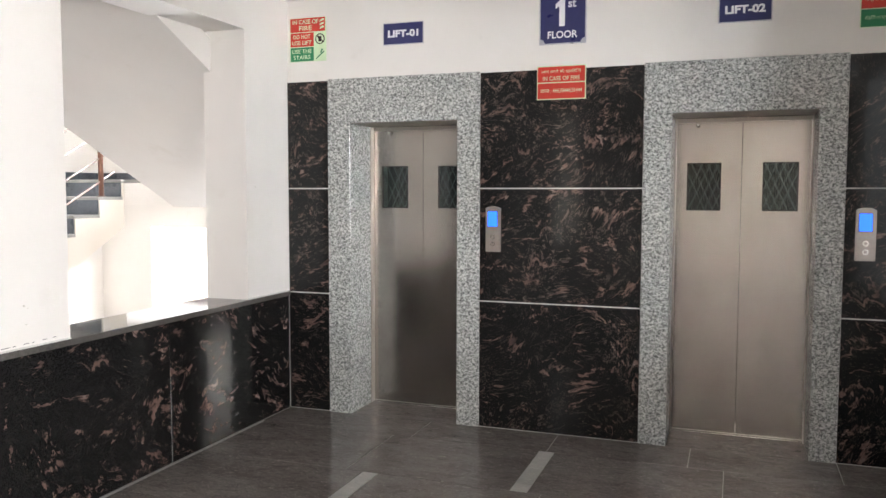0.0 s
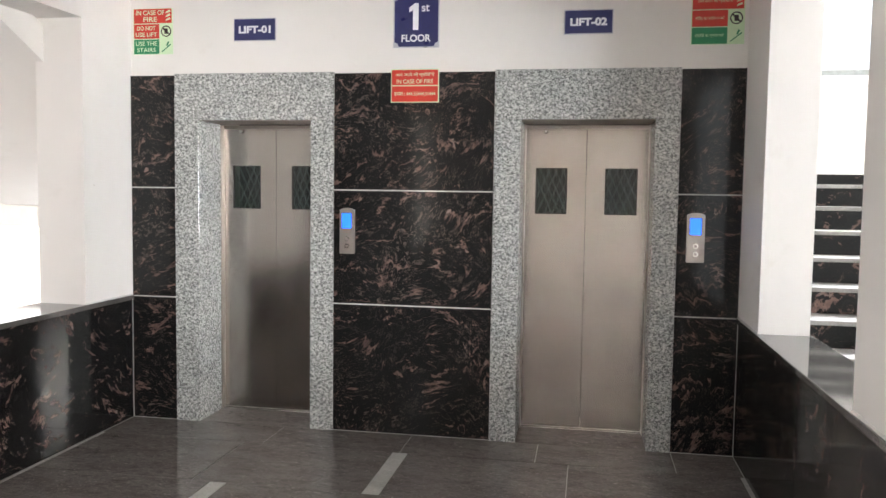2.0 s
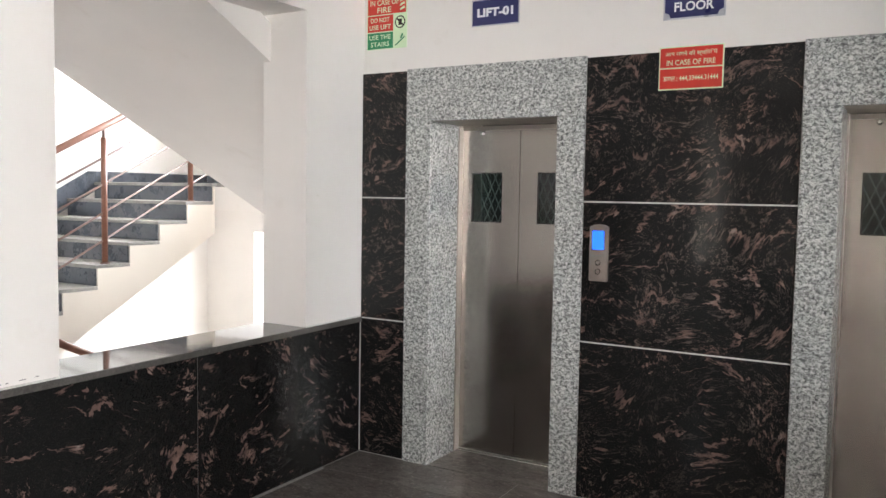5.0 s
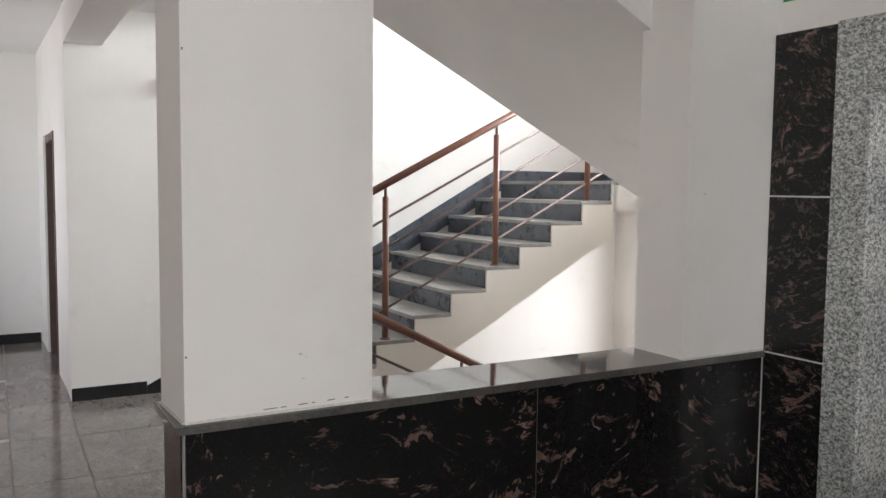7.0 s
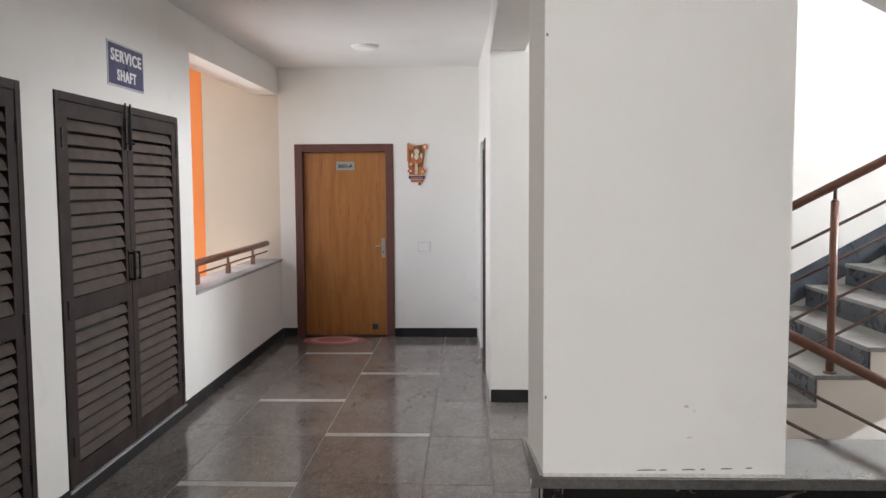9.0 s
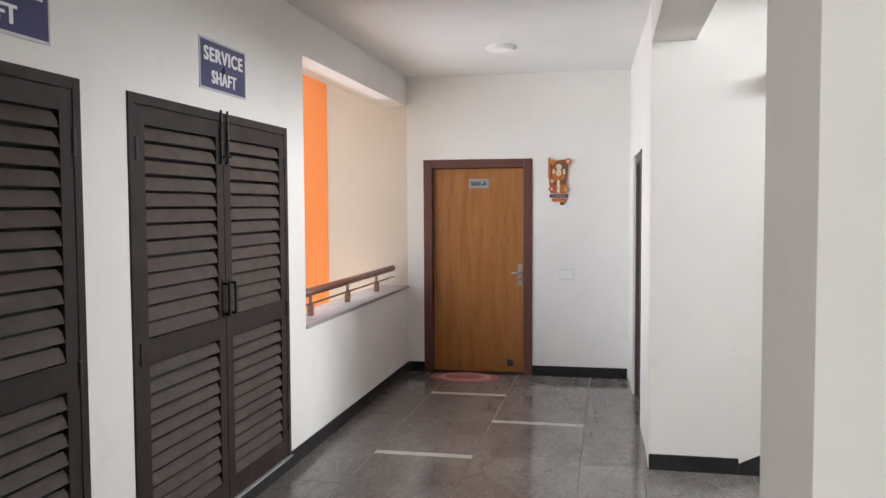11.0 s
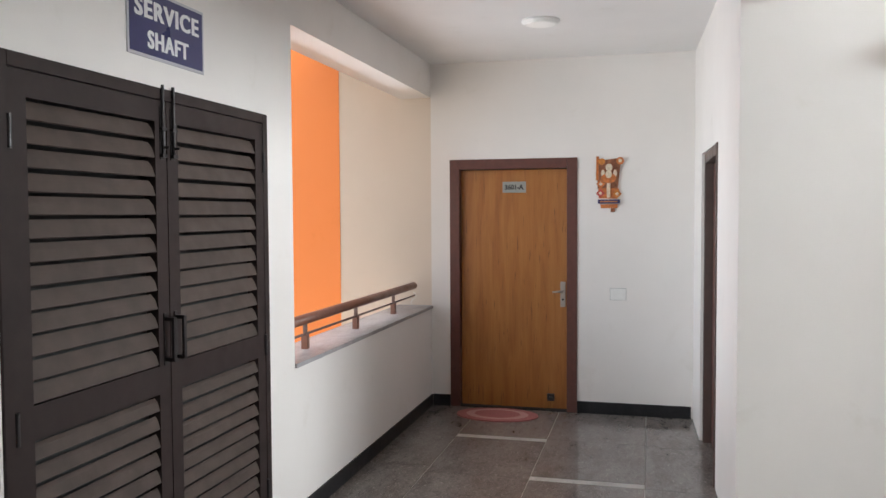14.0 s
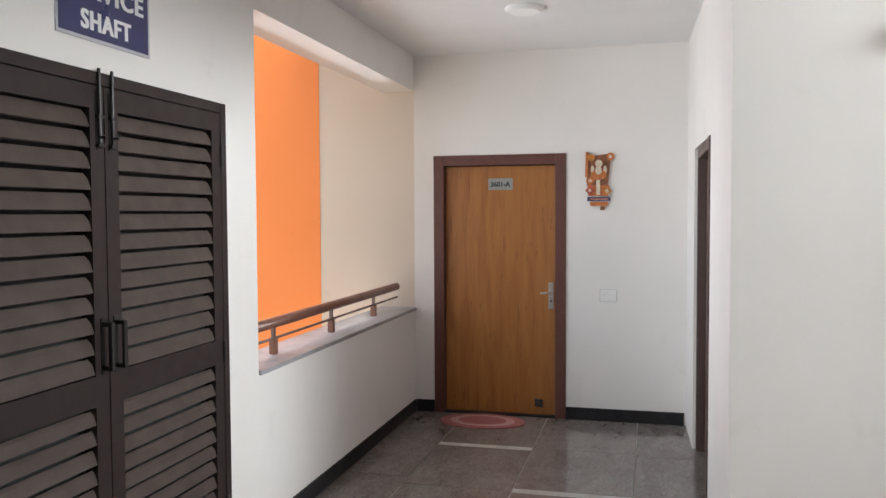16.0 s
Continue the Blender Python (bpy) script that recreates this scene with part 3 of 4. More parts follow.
part("landing", B(1.261, 4.899, 6.856, 7.618, 1.44, 1.655), WALL, se)
part("landing_slab", B(1.261, 4.899, 6.872, 7.618, 1.656, 1.69), TREAD, se)
part("skirting", B(1.262, 4.898, 7.604, 7.6185, 1.691, 1.79), EASTRISER, se)


def railing(name, x, line, slope, y0, y1, posts, label):
    t = thing(name, label, "railing")
    zr = lambda y: line[1] + slope * (y - line[0])
    part("handrail", rod(bmesh.new(), (x, y0, zr(y0)), (x, y1, zr(y1)), 0.027, 16), RAILPAINT, t, "round brown painted handrail", True)
    for off in (0.25, 0.46, 0.69, 0.91):
        part("bar", rod(bmesh.new(), (x, y0, zr(y0) - off), (x, y1, zr(y1) - off), 0.0095, 8), RODPAINT, t, "", True)
    for y, zb in posts:
        b = bmesh.new()
        rod(b, (x, y, zb - 0.002), (x, y, zr(y) - 0.10), 0.024, 14)
        rod(b, (x, y, zr(y) - 0.10), (x, y, zr(y) - 0.085), 0.024, 14, 0.012)
        post = part("post", b, RAILPAINT, t, "", True)
        part("neck", rod(bmesh.new(), (x, y, zr(y) - 0.09), (x, y, zr(y) - 0.01), 0.011, 10), RODPAINT, post, "", True)
        part("base_plate", rod(bmesh.new(), (x, y, zb), (x, y, zb + 0.012), 0.038, 14), RODPAINT, post)
    return t


railing("stair_railing", -5.705, (5.0, 1.925), 0.512, 3.75, 6.46, [(4.44, 0.507), (5.385, 1.014), (6.285, 1.521)], "brown painted steel stair railing with thin sloping bars")
railing("stair_railing", -5.035, (4.5, 0.573), -0.51, 3.55, 6.35, [(3.70, -0.173), (4.70, -0.68), (5.72, -1.186)], "brown painted steel railing of the lower flight")

# skirting of the corridor
SK = 0.098
base = tagged(part("baseboard", B(-9.555, -6.51, SW + 0.0005, SW + 0.013, 0.0005, SK, bevel=0.002, seg=1), SKIRT), "polished black stone skirting", "skirting", kind="structure")
part("skirting", B(-4.805, -4.516, SW + 0.0005, SW + 0.013, 0.0005, SK, bevel=0.002, seg=1), SKIRT, base)
part("skirting", B(-2.81, -2.2, SW + 0.0005, SW + 0.013, 0.0005, SK, bevel=0.002, seg=1), SKIRT, base)
for a, b in SHU:
    part("skirting", B(a - 0.01, b + 0.01, SW + 0.0005, SW + 0.013, 0.0005, 0.07, bevel=0.002, seg=1), SKIRT, base)
    part("ledge", B(a - 0.01, b + 0.01, SW + 0.0005, SW + 0.017, 0.0705, 0.086, bevel=0.002, seg=1), SILL, base, "cement-smeared ledge under the shutters")
part("skirting", B(FW + 0.0005, FW + 0.013, SW + 0.0135, D0 - 0.001, 0.0005, SK, bevel=0.002, seg=1), SKIRT, base)
part("skirting", B(FW + 0.0005, FW + 0.013, D1 + 0.001, 2.358, 0.0005, SK, bevel=0.002, seg=1), SKIRT, base)
part("skirting", B(STW + 0.0005, STW + 0.013, 2.434, 2.965, 0.0005, SK, bevel=0.002, seg=1), SKIRT, base)
part("skirting", prism(bmesh.new(), [(2.967, 0.0), (3.499, 0.0), (3.499, 0.325), (2.967, 0.065)], "x", STW + 0.0005, STW + 0.013), SKIRT, base)

# balcony sill
part("sill", B(FW + 0.001, WX1 - 0.001, -0.08, SW + 0.014, WZ0 + 0.001, WZ0 + 0.026, bevel=0.003), SILL, wall_south, "grey granite sill slab")

# ---- things: lift lobby ----


def lift_door(L, label):
    x0, x1 = L[1], L[2]
    xm = (x0 + x1) / 2
    t = thing("lift_door", label, "lift door", (xm, 5.56, 0), "landing doors of the two lifts")
    w = x1 - x0
    h = w / 2
    y = 0.0
    for s in (-1, 1):
        a, b = (-h - 0.01, -0.0015) if s < 0 else (0.0015, h + 0.01)
        wx = -0.225 if s < 0 else 0.225
        wx = wx * (w / 0.80)
        hw, z0, z1 = 0.104, 1.452, 1.757
        bm = bmesh.new()
        box(bm, a, wx - hw, y, y + 0.03, 0.012, HEAD - 0.004)
        box(bm, wx + hw, b, y, y + 0.03, 0.012, HEAD - 0.004)
        box(bm, wx - hw, wx + hw, y, y + 0.03, 0.012, z0)
        box(bm, wx - hw, wx + hw, y, y + 0.03, z1, HEAD - 0.004)
        leaf = part("leaf", bm, STEEL, t, "brushed stainless steel leaf")
        fr = bmesh.new()
        for q in ((wx - hw, wx - hw + 0.006, z0, z1), (wx + hw - 0.006, wx + hw, z0, z1), (wx - hw + 0.006, wx + hw - 0.006, z0, z0 + 0.006), (wx - hw + 0.006, wx + hw - 0.006, z1 - 0.006, z1)):
            box(fr, q[0], q[1], y + 0.002, y + 0.012, q[2], q[3])
        part("vision_frame", fr, DARKPL, leaf)
        pane = part("vision_pane", B(wx - hw + 0.006, wx + hw - 0.006, y + 0.013, y + 0.018, z0 + 0.006, z1 - 0.006), GLASS, leaf, "dark tinted vision pane")
        pane.visible_shadow = False
    part("guide_rail", B(-h, h, y - 0.035, y - 0.004, -0.002, 0.008, bevel=0.002, seg=1), CHROME, t, "worn metal door sill")
    for s in (-1, 1):
        a, b = sorted((s * (h + 0.018), s * (h - 0.006)))
        part("jamb_strip", B(a, b, y - 0.059, y - 0.001, 0.001, HEAD - 0.002, bevel=0.002), SATIN, t, "satin steel jamb return")
    part("header_strip", B(-h + 0.006, h - 0.006, y - 0.013, y - 0.001, HEAD - 0.028, HEAD - 0.002), SATIN, t)
    lock = bmesh.new()
    rod(lock, (-h + 0.135, y + 0.001, 2.0), (-h + 0.135, y - 0.014, 2.0), 0.015, 14)
    rod(lock, (-h + 0.135, y - 0.014, 2.0), (-h + 0.135, y - 0.019, 2.0), 0.015, 14, 0.008)
    part("release_lock", lock, CHROME, t)
    gate = bmesh.new()
    for k in range(-14, 15):
        for s in (-1, 1):
            xa, xb = k * 0.05, k * 0.05 + s * 0.19
            if max(abs(xa), abs(xb)) < h:
                rod(gate, (xa, y + 0.075 + 0.004 * s, 1.40), (xb, y + 0.075 + 0.004 * s, 1.82), 0.0035, 5)
    part("gate_lattice", gate, LATTICE, t, "diamond lattice of the inner collapsible gate")
    # Dark sheet in place of the unlit shaft behind the panes.
    part("shaft_shade_sheet", B(-h - 0.02, h + 0.02, y + 0.30, y + 0.32, 0.0, 2.2), SHAFT, t)
    return t


lift_door(L1, "two-leaf brushed steel lift door with dark vision panes")
lift_door(L2, "two-leaf brushed steel lift door with dark vision panes")


def call_panel(x0, x1, z0, z1):
    w, h = x1 - x0, z1 - z0
    t = thing("lift_call_panel", "slim satin steel lift call panel with lit blue display", "call panel", m=facing(((x0 + x1) / 2, LW - 0.0005, z0), *NORTH), group="call panels beside the lifts")
    a = w / 2
    pts = [(-a, 0.004), (-a + 0.004, 0), (a - 0.004, 0), (a, 0.004), (a, h - 0.014), (a * 0.55, h - 0.003), (0, h), (-a * 0.55, h - 0.003), (-a, h - 0.014)]
    bm = prism(bmesh.new(), pts, "z", 0, 0.018)
    bmesh.ops.bevel(bm, geom=[e for e in bm.edges if all(v.co.z > 0.01 for v in e.verts)], offset=0.003, segments=2, affect="EDGES")
    body = part("body", bm, SATIN, t, "satin steel face plate")
    part("display", B(-a * 0.66, a * 0.58, h * 0.56, h * 0.885, 0.0175, 0.0195), SCREEN, body, "lit blue display")
    part("display_bezel", B(-a * 0.72, a * 0.64, h * 0.55, h * 0.895, 0.0165, 0.0186), DARKPL, body)
    for k in (0.33, 0.17):
        b = bmesh.new()
        rod(b, (0, h * k, 0.017), (0, h * k, 0.0215), 0.0155, 18)
        bt = part("button", b, CHROME, body, "round steel call button")
        part("button_cap", rod(bmesh.new(), (0, h * k, 0.021), (0, h * k, 0.0235), 0.010, 16), SATIN, bt)
    return t


call_panel(-1.515, -1.415, 1.178, 1.476)
call_panel(0.663, 0.768, 1.182, 1.483)


def plate(name, label, x0, x1, z0, z1, wall, edge, face, lip=0.006, category="sign", group="", y=None, notch=0.0):
    """A thin sign board on a wall: (x0, x1) runs along the wall."""
    right, normal = wall
    if wall is NORTH:
        at = ((x0 + x1) / 2, (WY0 if y is None else y) - 0.0004, (z0 + z1) / 2)
    elif wall is SOUTH:
        at = ((x0 + x1) / 2, SW + 0.0004, (z0 + z1) / 2)
    else:
        at = ((STW if y is None else y) + 0.0004, (x0 + x1) / 2, (z0 + z1) / 2)
    t = thing(name, label, category, m=facing(at, right, normal), group=group)
    w, h = abs(x1 - x0) / 2, (z1 - z0) / 2
    part("board", B(-w, w, -h, h, 0, 0.005, bevel=0.0008, seg=1), edge, t)
    a, b = w - lip, h - lip
    if face is not None:
        if notch:
            n = notch
            pts = [(-a + n, -b), (a - n, -b), (a - n * 0.7, -b + n * 0.7), (a, -b + n), (a, b - n), (a - n * 0.7, b - n * 0.7), (a - n, b), (-a + n, b), (-a + n * 0.7, b - n * 0.7), (-a, b - n), (-a, -b + n), (-a + n * 0.7, -b + n * 0.7)]
            part("face", prism(bmesh.new(), pts, "z", 0.0052, 0.0064), face, t)
        else:
            part("face", B(-a, a, -b, b, 0.0052, 0.0064), face, t)
    return t, w, h


for x0, x1, text in ((-2.257, -1.963, "LIFT-01"), (-0.100, 0.195, "LIFT-02")):
    t, w, h = plate("lift_sign", "navy blue sign board reading %s in white" % text, x0, x1, 2.560, 2.708, NORTH, SILVER, NAVY, group="signs above the lifts")
    lettering(text, 0.066, 0, 0, 0.0066, WHITE, t, width=0.222, bold=0.0034)

t, w, h = plate("floor_sign", "navy blue first floor sign with notched corners", -1.175, -0.877, 2.497, 2.825, NORTH, SILVER, NAVY, 0.008, notch=0.028)
part("numeral", prism(bmesh.new(), [(-0.022, -0.053), (0.014, -0.053), (0.014, 0.113), (-0.010, 0.113), (-0.046, 0.086), (-0.046, 0.056), (-0.022, 0.072)], "z", 0.0066, 0.0074), WHITE, t, "white numeral one")
lettering("st", 0.060, 0.060, 0.082, 0.0066, WHITE, t, bold=0.0012)
lettering("FLOOR", 0.062, 0, -0.104, 0.0066, WHITE, t, width=0.19, bold=0.0018)

t, w, h = plate("fire_dial_sign", "red emergency dial sign with pale lettering", -1.183, -0.872, 2.151, 2.362, NORTH, PALEGREEN, None, y=LW - 0.0)
part("face", B(-w + 0.006, w - 0.006, 0.004, h - 0.006, 0.0052, 0.0064), RED, t)
part("face", B(-w + 0.006, w - 0.006, -h + 0.006, -0.003, 0.0052, 0.0064), RED, t)
lettering("IN CASE OF FIRE", 0.036, 0, 0.027, 0.0066, PALEGREEN, t, width=0.235, bold=0.0010)
lettering("\u0906\u0917 \u0932\u0917\u0928\u0947 \u0915\u0940 \u0938\u094d\u0925\u093f\u0924\u093f \u092e\u0947\u0902", 0.040, 0, 0.068, 0.0066, PALEGREEN, t, width=0.25, bold=0.0006)
lettering("\u0921\u093e\u092f\u0932 : 444,33444,31444", 0.038, 0, -0.052, 0.0066, PALEGREEN, t, width=0.265, bold=0.0008)


def fire_stairs_sign(x0, x1, hindi):
    lab = "red and green fire notice in Hindi about the lift" if hindi else "red and green fire notice about lift and stairs"
    t, w, h = plate("fire_notice", lab, x0, x1, 2.485, 2.789, NORTH, PALEGREEN, None, group="fire notices beside the lifts")
    H = 2 * h / 3
    split = w - 0.095
    for k, m in ((0, RED), (1, RED), (2, GREEN)):
        top = h - k * H
        r = split if k else w - 0.005
        part("face", B(-w + 0.005, r - 0.002, top - H + 0.003, top - 0.003, 0.0052, 0.0064), m, t)
    y = [h - H * (k + 0.5) for k in range(3)]
    cx = (-w + split) / 2
    if hindi:
        lettering("\u0906\u0917 \u0932\u0917\u0928\u0947 \u0915\u0940 \u0938\u094d\u0925\u093f\u0924\u093f \u092e\u0947\u0902", 0.040, -0.02, y[0], 0.0066, PALEGREEN, t, width=0.20)
        lettering("\u0932\u093f\u092b\u094d\u091f \u0915\u093e \u092a\u094d\u0930\u092f\u094b\u0917 \u0928 \u0915\u0930\u0947\u0902", 0.040, cx, y[1], 0.0066, PALEGREEN, t, width=0.165)
        lettering("\u0938\u0940\u0922\u093c\u093f\u092f\u094b\u0902 \u0915\u093e \u092a\u094d\u0930\u092f\u094b\u0917 \u0915\u0930\u0947\u0902", 0.040, cx, y[2], 0.0066, PALEGREEN, t, width=0.165)
    else:
        lettering("IN CASE OF", 0.042, -0.018, y[0] + 0.022, 0.0066, PALEGREEN, t, width=0.205, bold=0.0012)
        lettering("FIRE", 0.044, -0.018, y[0] - 0.022, 0.0066, PALEGREEN, t, width=0.10, bold=0.0012)
        lettering("DO NOT", 0.038, cx, y[1] + 0.021, 0.0066, PALEGREEN, t, width=0.135, bold=0.0010)
        lettering("USE LIFT", 0.038, cx, y[1] - 0.021, 0.0066, PALEGREEN, t, width=0.155, bold=0.0010)
        lettering("USE THE", 0.038, cx, y[2] + 0.021, 0.0066, PALEGREEN, t, width=0.155, bold=0.0010)
        lettering("STAIRS", 0.038, cx, y[2] - 0.021, 0.0066, PALEGREEN, t, width=0.135, bold=0.0010)
    # flame strokes, crossed-out ring, stair stroke
    bm = bmesh.new()
    for k in range(3):
        prism(bm, [(w - 0.05 + 0.0 * k, y[0] - 0.035 + k * 0.025), (w - 0.012, y[0] - 0.022 + k * 0.025), (w - 0.02, y[0] - 0.010 + k * 0.025), (w - 0.045, y[0] - 0.022 + k * 0.025)], "z", 0.0066, 0.0074)
    part("flame_mark", bm, PALEGREEN, t)
    bm = bmesh.new()
    cx2 = (split + w) / 2
    for k in range(24):
        a, b = k * math.pi / 12, (k + 1) * math.pi / 12
        prism(bm, [(cx2 + r * math.cos(q), y[1] + r * math.sin(q)) for r, q in ((0.030, a), (0.037, a), (0.037, b), (0.030, b))], "z", 0.0052, 0.006)
    prism(bm, [(cx2 - 0.027, y[1] + 0.019), (cx2 - 0.021, y[1] + 0.026), (cx2 + 0.027, y[1] - 0.019), (cx2 + 0.021, y[1] - 0.026)], "z", 0.0052, 0.0058)
    box(bm, cx2 - 0.012, cx2 + 0.012, y[1] - 0.018, y[1] + 0.018, 0.0052, 0.0056)
    part("ring_mark", bm, SHUTTER, t)
    bm = bmesh.new()
    prism(bm, [(cx2 - 0.036, y[2] - 0.034), (cx2 - 0.028, y[2] - 0.036), (cx2 + 0.036, y[2] + 0.012), (cx2 + 0.030, y[2] + 0.018)], "z", 0.0052, 0.006)
    prism(bm, [(cx2 + 0.0, y[2] + 0.006), (cx2 + 0.010, y[2] + 0.004), (cx2 + 0.024, y[2] + 0.03), (cx2 + 0.012, y[2] + 0.034)], "z", 0.0052, 0.006)
    part("stair_mark", bm, GREEN, t)


fire_stairs_sign(-2.978, -2.692, False)
fire_stairs_sign(0.650, 0.955, True)


def ceiling_lamp(x, y, r=0.125):
    t = thing("ceiling_lamp", "round flush white ceiling lamp with pale diffuser", "ceiling lamp", (x, y, CH), "flush ceiling lamps along the corridor")
    b = bmesh.new()
    rod(b, (0, 0, 0.0), (0, 0, -0.012), r, 40)
    rod(b, (0, 0, -0.012), (0, 0, -0.026), r, 40, r - 0.018)
    part("rim", b, WHITEPL, t, "white plastic rim")
    part("diffuser", rod(bmesh.new(), (0, 0, -0.0262), (0, 0, -0.029), r - 0.03, 40), DIFFUSER, t, "pale translucent diffuser")


ceiling_lamp(-8.25, 1.33)
ceiling_lamp(-2.16, 1.62)
ceiling_lamp(-0.06, 1.50)

# ---- things: corridor ----


def shutter(x0, x1, label):
    """A pair of louvred doors in a frame; x runs from x0 to x1 on the shaft wall."""
    z0, z1 = 0.087, 2.130
    w, H = x1 - x0, z1 - z0
    t = thing("louvred_door", label, "shutter door", m=facing(((x0 + x1) / 2, SW, z0), *SOUTH), group="louvred shaft doors along the corridor")
    a = w / 2
    f = 0.045
    b = bmesh.new()
    box(b, -a, -a + f, 0, H, -0.06, 0.010, bevel=0.002, seg=1)
    box(b, a - f, a, 0, H, -0.06, 0.010, bevel=0.002, seg=1)
    box(b, -a + f, a - f, H - f, H, -0.06, 0.010, bevel=0.002, seg=1)
    part("door_frame", b, SHUTTER, t, "dark brown metal door frame")
    for s in (-1, 1):
        p0, p1 = (-a + f + 0.002, -0.003) if s < 0 else (0.003, a - f - 0.002)
        st = 0.072
        zb, zt = 0.004, H - f - 0.003
        lo0, lo1, up0, up1 = 0.115, 0.878, 0.985, H - 0.128
        b = bmesh.new()
        for q in ((p0, p0 + st, zb, zt), (p1 - st, p1, zb, zt), (p0 + st, p1 - st, zb, lo0), (p0 + st, p1 - st, lo1, up0), (p0 + st, p1 - st, up1, zt)):
            box(b, q[0], q[1], q[2], q[3], -0.045, 0.006)
        leaf = part("leaf", b, SHUTTER, t, "dark brown louvred leaf")
        for l0, l1, n in ((lo0, lo1, 11), (up0, up1, 13)):
            pitch = (l1 - l0) / n
            up = 0.019 if n == 11 else 0.027
            for k in range(n):
                zc = l0 + (k + 0.5) * pitch
                sl = [(zc - 0.032, 0.001), (zc - 0.029, 0.005), (zc + 0.006, -0.007), (zc + up, -0.016), (zc + up - 0.001, -0.019), (zc + 0.004, -0.011), (zc - 0.032, -0.003)]
                sl = [(min(max(q, l0 + 0.0005), l1 - 0.0005), d) for q, d in sl]
                tilt = random.uniform(-0.0015, 0.0015)
                bm2 = prism(bmesh.new(), [(q + tilt, d) for q, d in sl], "x", p0 + st + 0.001, p1 - st - 0.001)
                for q in bm2.verts:
                    if q.co.x > 0.5 * (p0 + p1) and q.co.y > zc + 0.02:
                        q.co.x -= 0.013
                part("slat", bm2, SLAT, leaf)
        # Dark sheet that paints the shade seen through the louvre gaps.
        part("shade_backing", B(p0 + 0.01, p1 - 0.01, 0.05, H - 0.06, -0.075, -0.07), SHAFT, leaf)
        hx = p0 if s < 0 else p1
        for hz in (0.22, 0.93, H - 0.235):
            part("hinge", rod(bmesh.new(), (hx - s * 0.0, hz - 0.05, 0.010), (hx, hz + 0.05, 0.010), 0.008, 10), BOLT, leaf)
        # tower bolt
        bx = -0.035 if s < 0 else 0.035
        b = bmesh.new()
        box(b, bx - 0.012, bx + 0.012, H - 0.27, H - 0.07, 0.0065, 0.010)
        rod(b, (bx, H - 0.25, 0.016), (bx, H + 0.012, 0.016), 0.006, 8)
        box(b, bx - 0.016, bx + 0.016, H - 0.262, H - 0.25, 0.008, 0.024)
        box(b, bx - 0.016, bx + 0.016, H - 0.16, H - 0.15, 0.008, 0.024)
        rod(b, (bx, H - 0.225, 0.016), (bx, H - 0.225, 0.040), 0.005, 8)
        part("tower_bolt", b, BOLT, leaf, "black iron tower bolt")
        b = bmesh.new()
        box(b, bx - 0.011, bx + 0.011, 0.985, 1.185, 0.0065, 0.011)
        box(b, bx - 0.009, bx + 0.009, 1.0, 1.014, 0.010, 0.042)
        box(b, bx - 0.009, bx + 0.009, 1.156, 1.17, 0.010, 0.042)
        box(b, bx - 0.010, bx + 0.010, 1.0, 1.17, 0.040, 0.052, bevel=0.003)
        part("pull_handle", b, BOLT, leaf, "black pull handle")
    return t


shutter(*SHU[0], "pair of dark brown louvred shaft doors with slats coloured as lit, closed")
shutter(*SHU[1], "pair of dark brown louvred shaft doors with slats coloured as lit, closed")

t, w, h = plate("shaft_sign", "navy blue sign reading service shaft", -5.940, -5.430, 2.231, 2.487, SOUTH, SILVER, NAVY, 0.012, group="shaft signs")
lettering("SERVICE", 0.096, 0, 0.052, 0.0066, WHITE, t, width=0.43, bold=0.0024, heavy=0.0032)
lettering("SHAFT", 0.090, 0, -0.058, 0.0066, WHITE, t, width=0.275, bold=0.0022, heavy=0.0032)
t, w, h = plate("shaft_sign", "navy blue sign reading electrical shaft", -4.355, -3.745, 2.222, 2.478, SOUTH, SILVER, NAVY, 0.012, group="shaft signs")
lettering("ELECTRICAL", 0.096, 0, 0.052, 0.0066, WHITE, t, width=0.53, bold=0.0024, heavy=0.0032)
lettering("SHAFT", 0.090, 0, -0.058, 0.0066, WHITE, t, width=0.275, bold=0.0022, heavy=0.0032)


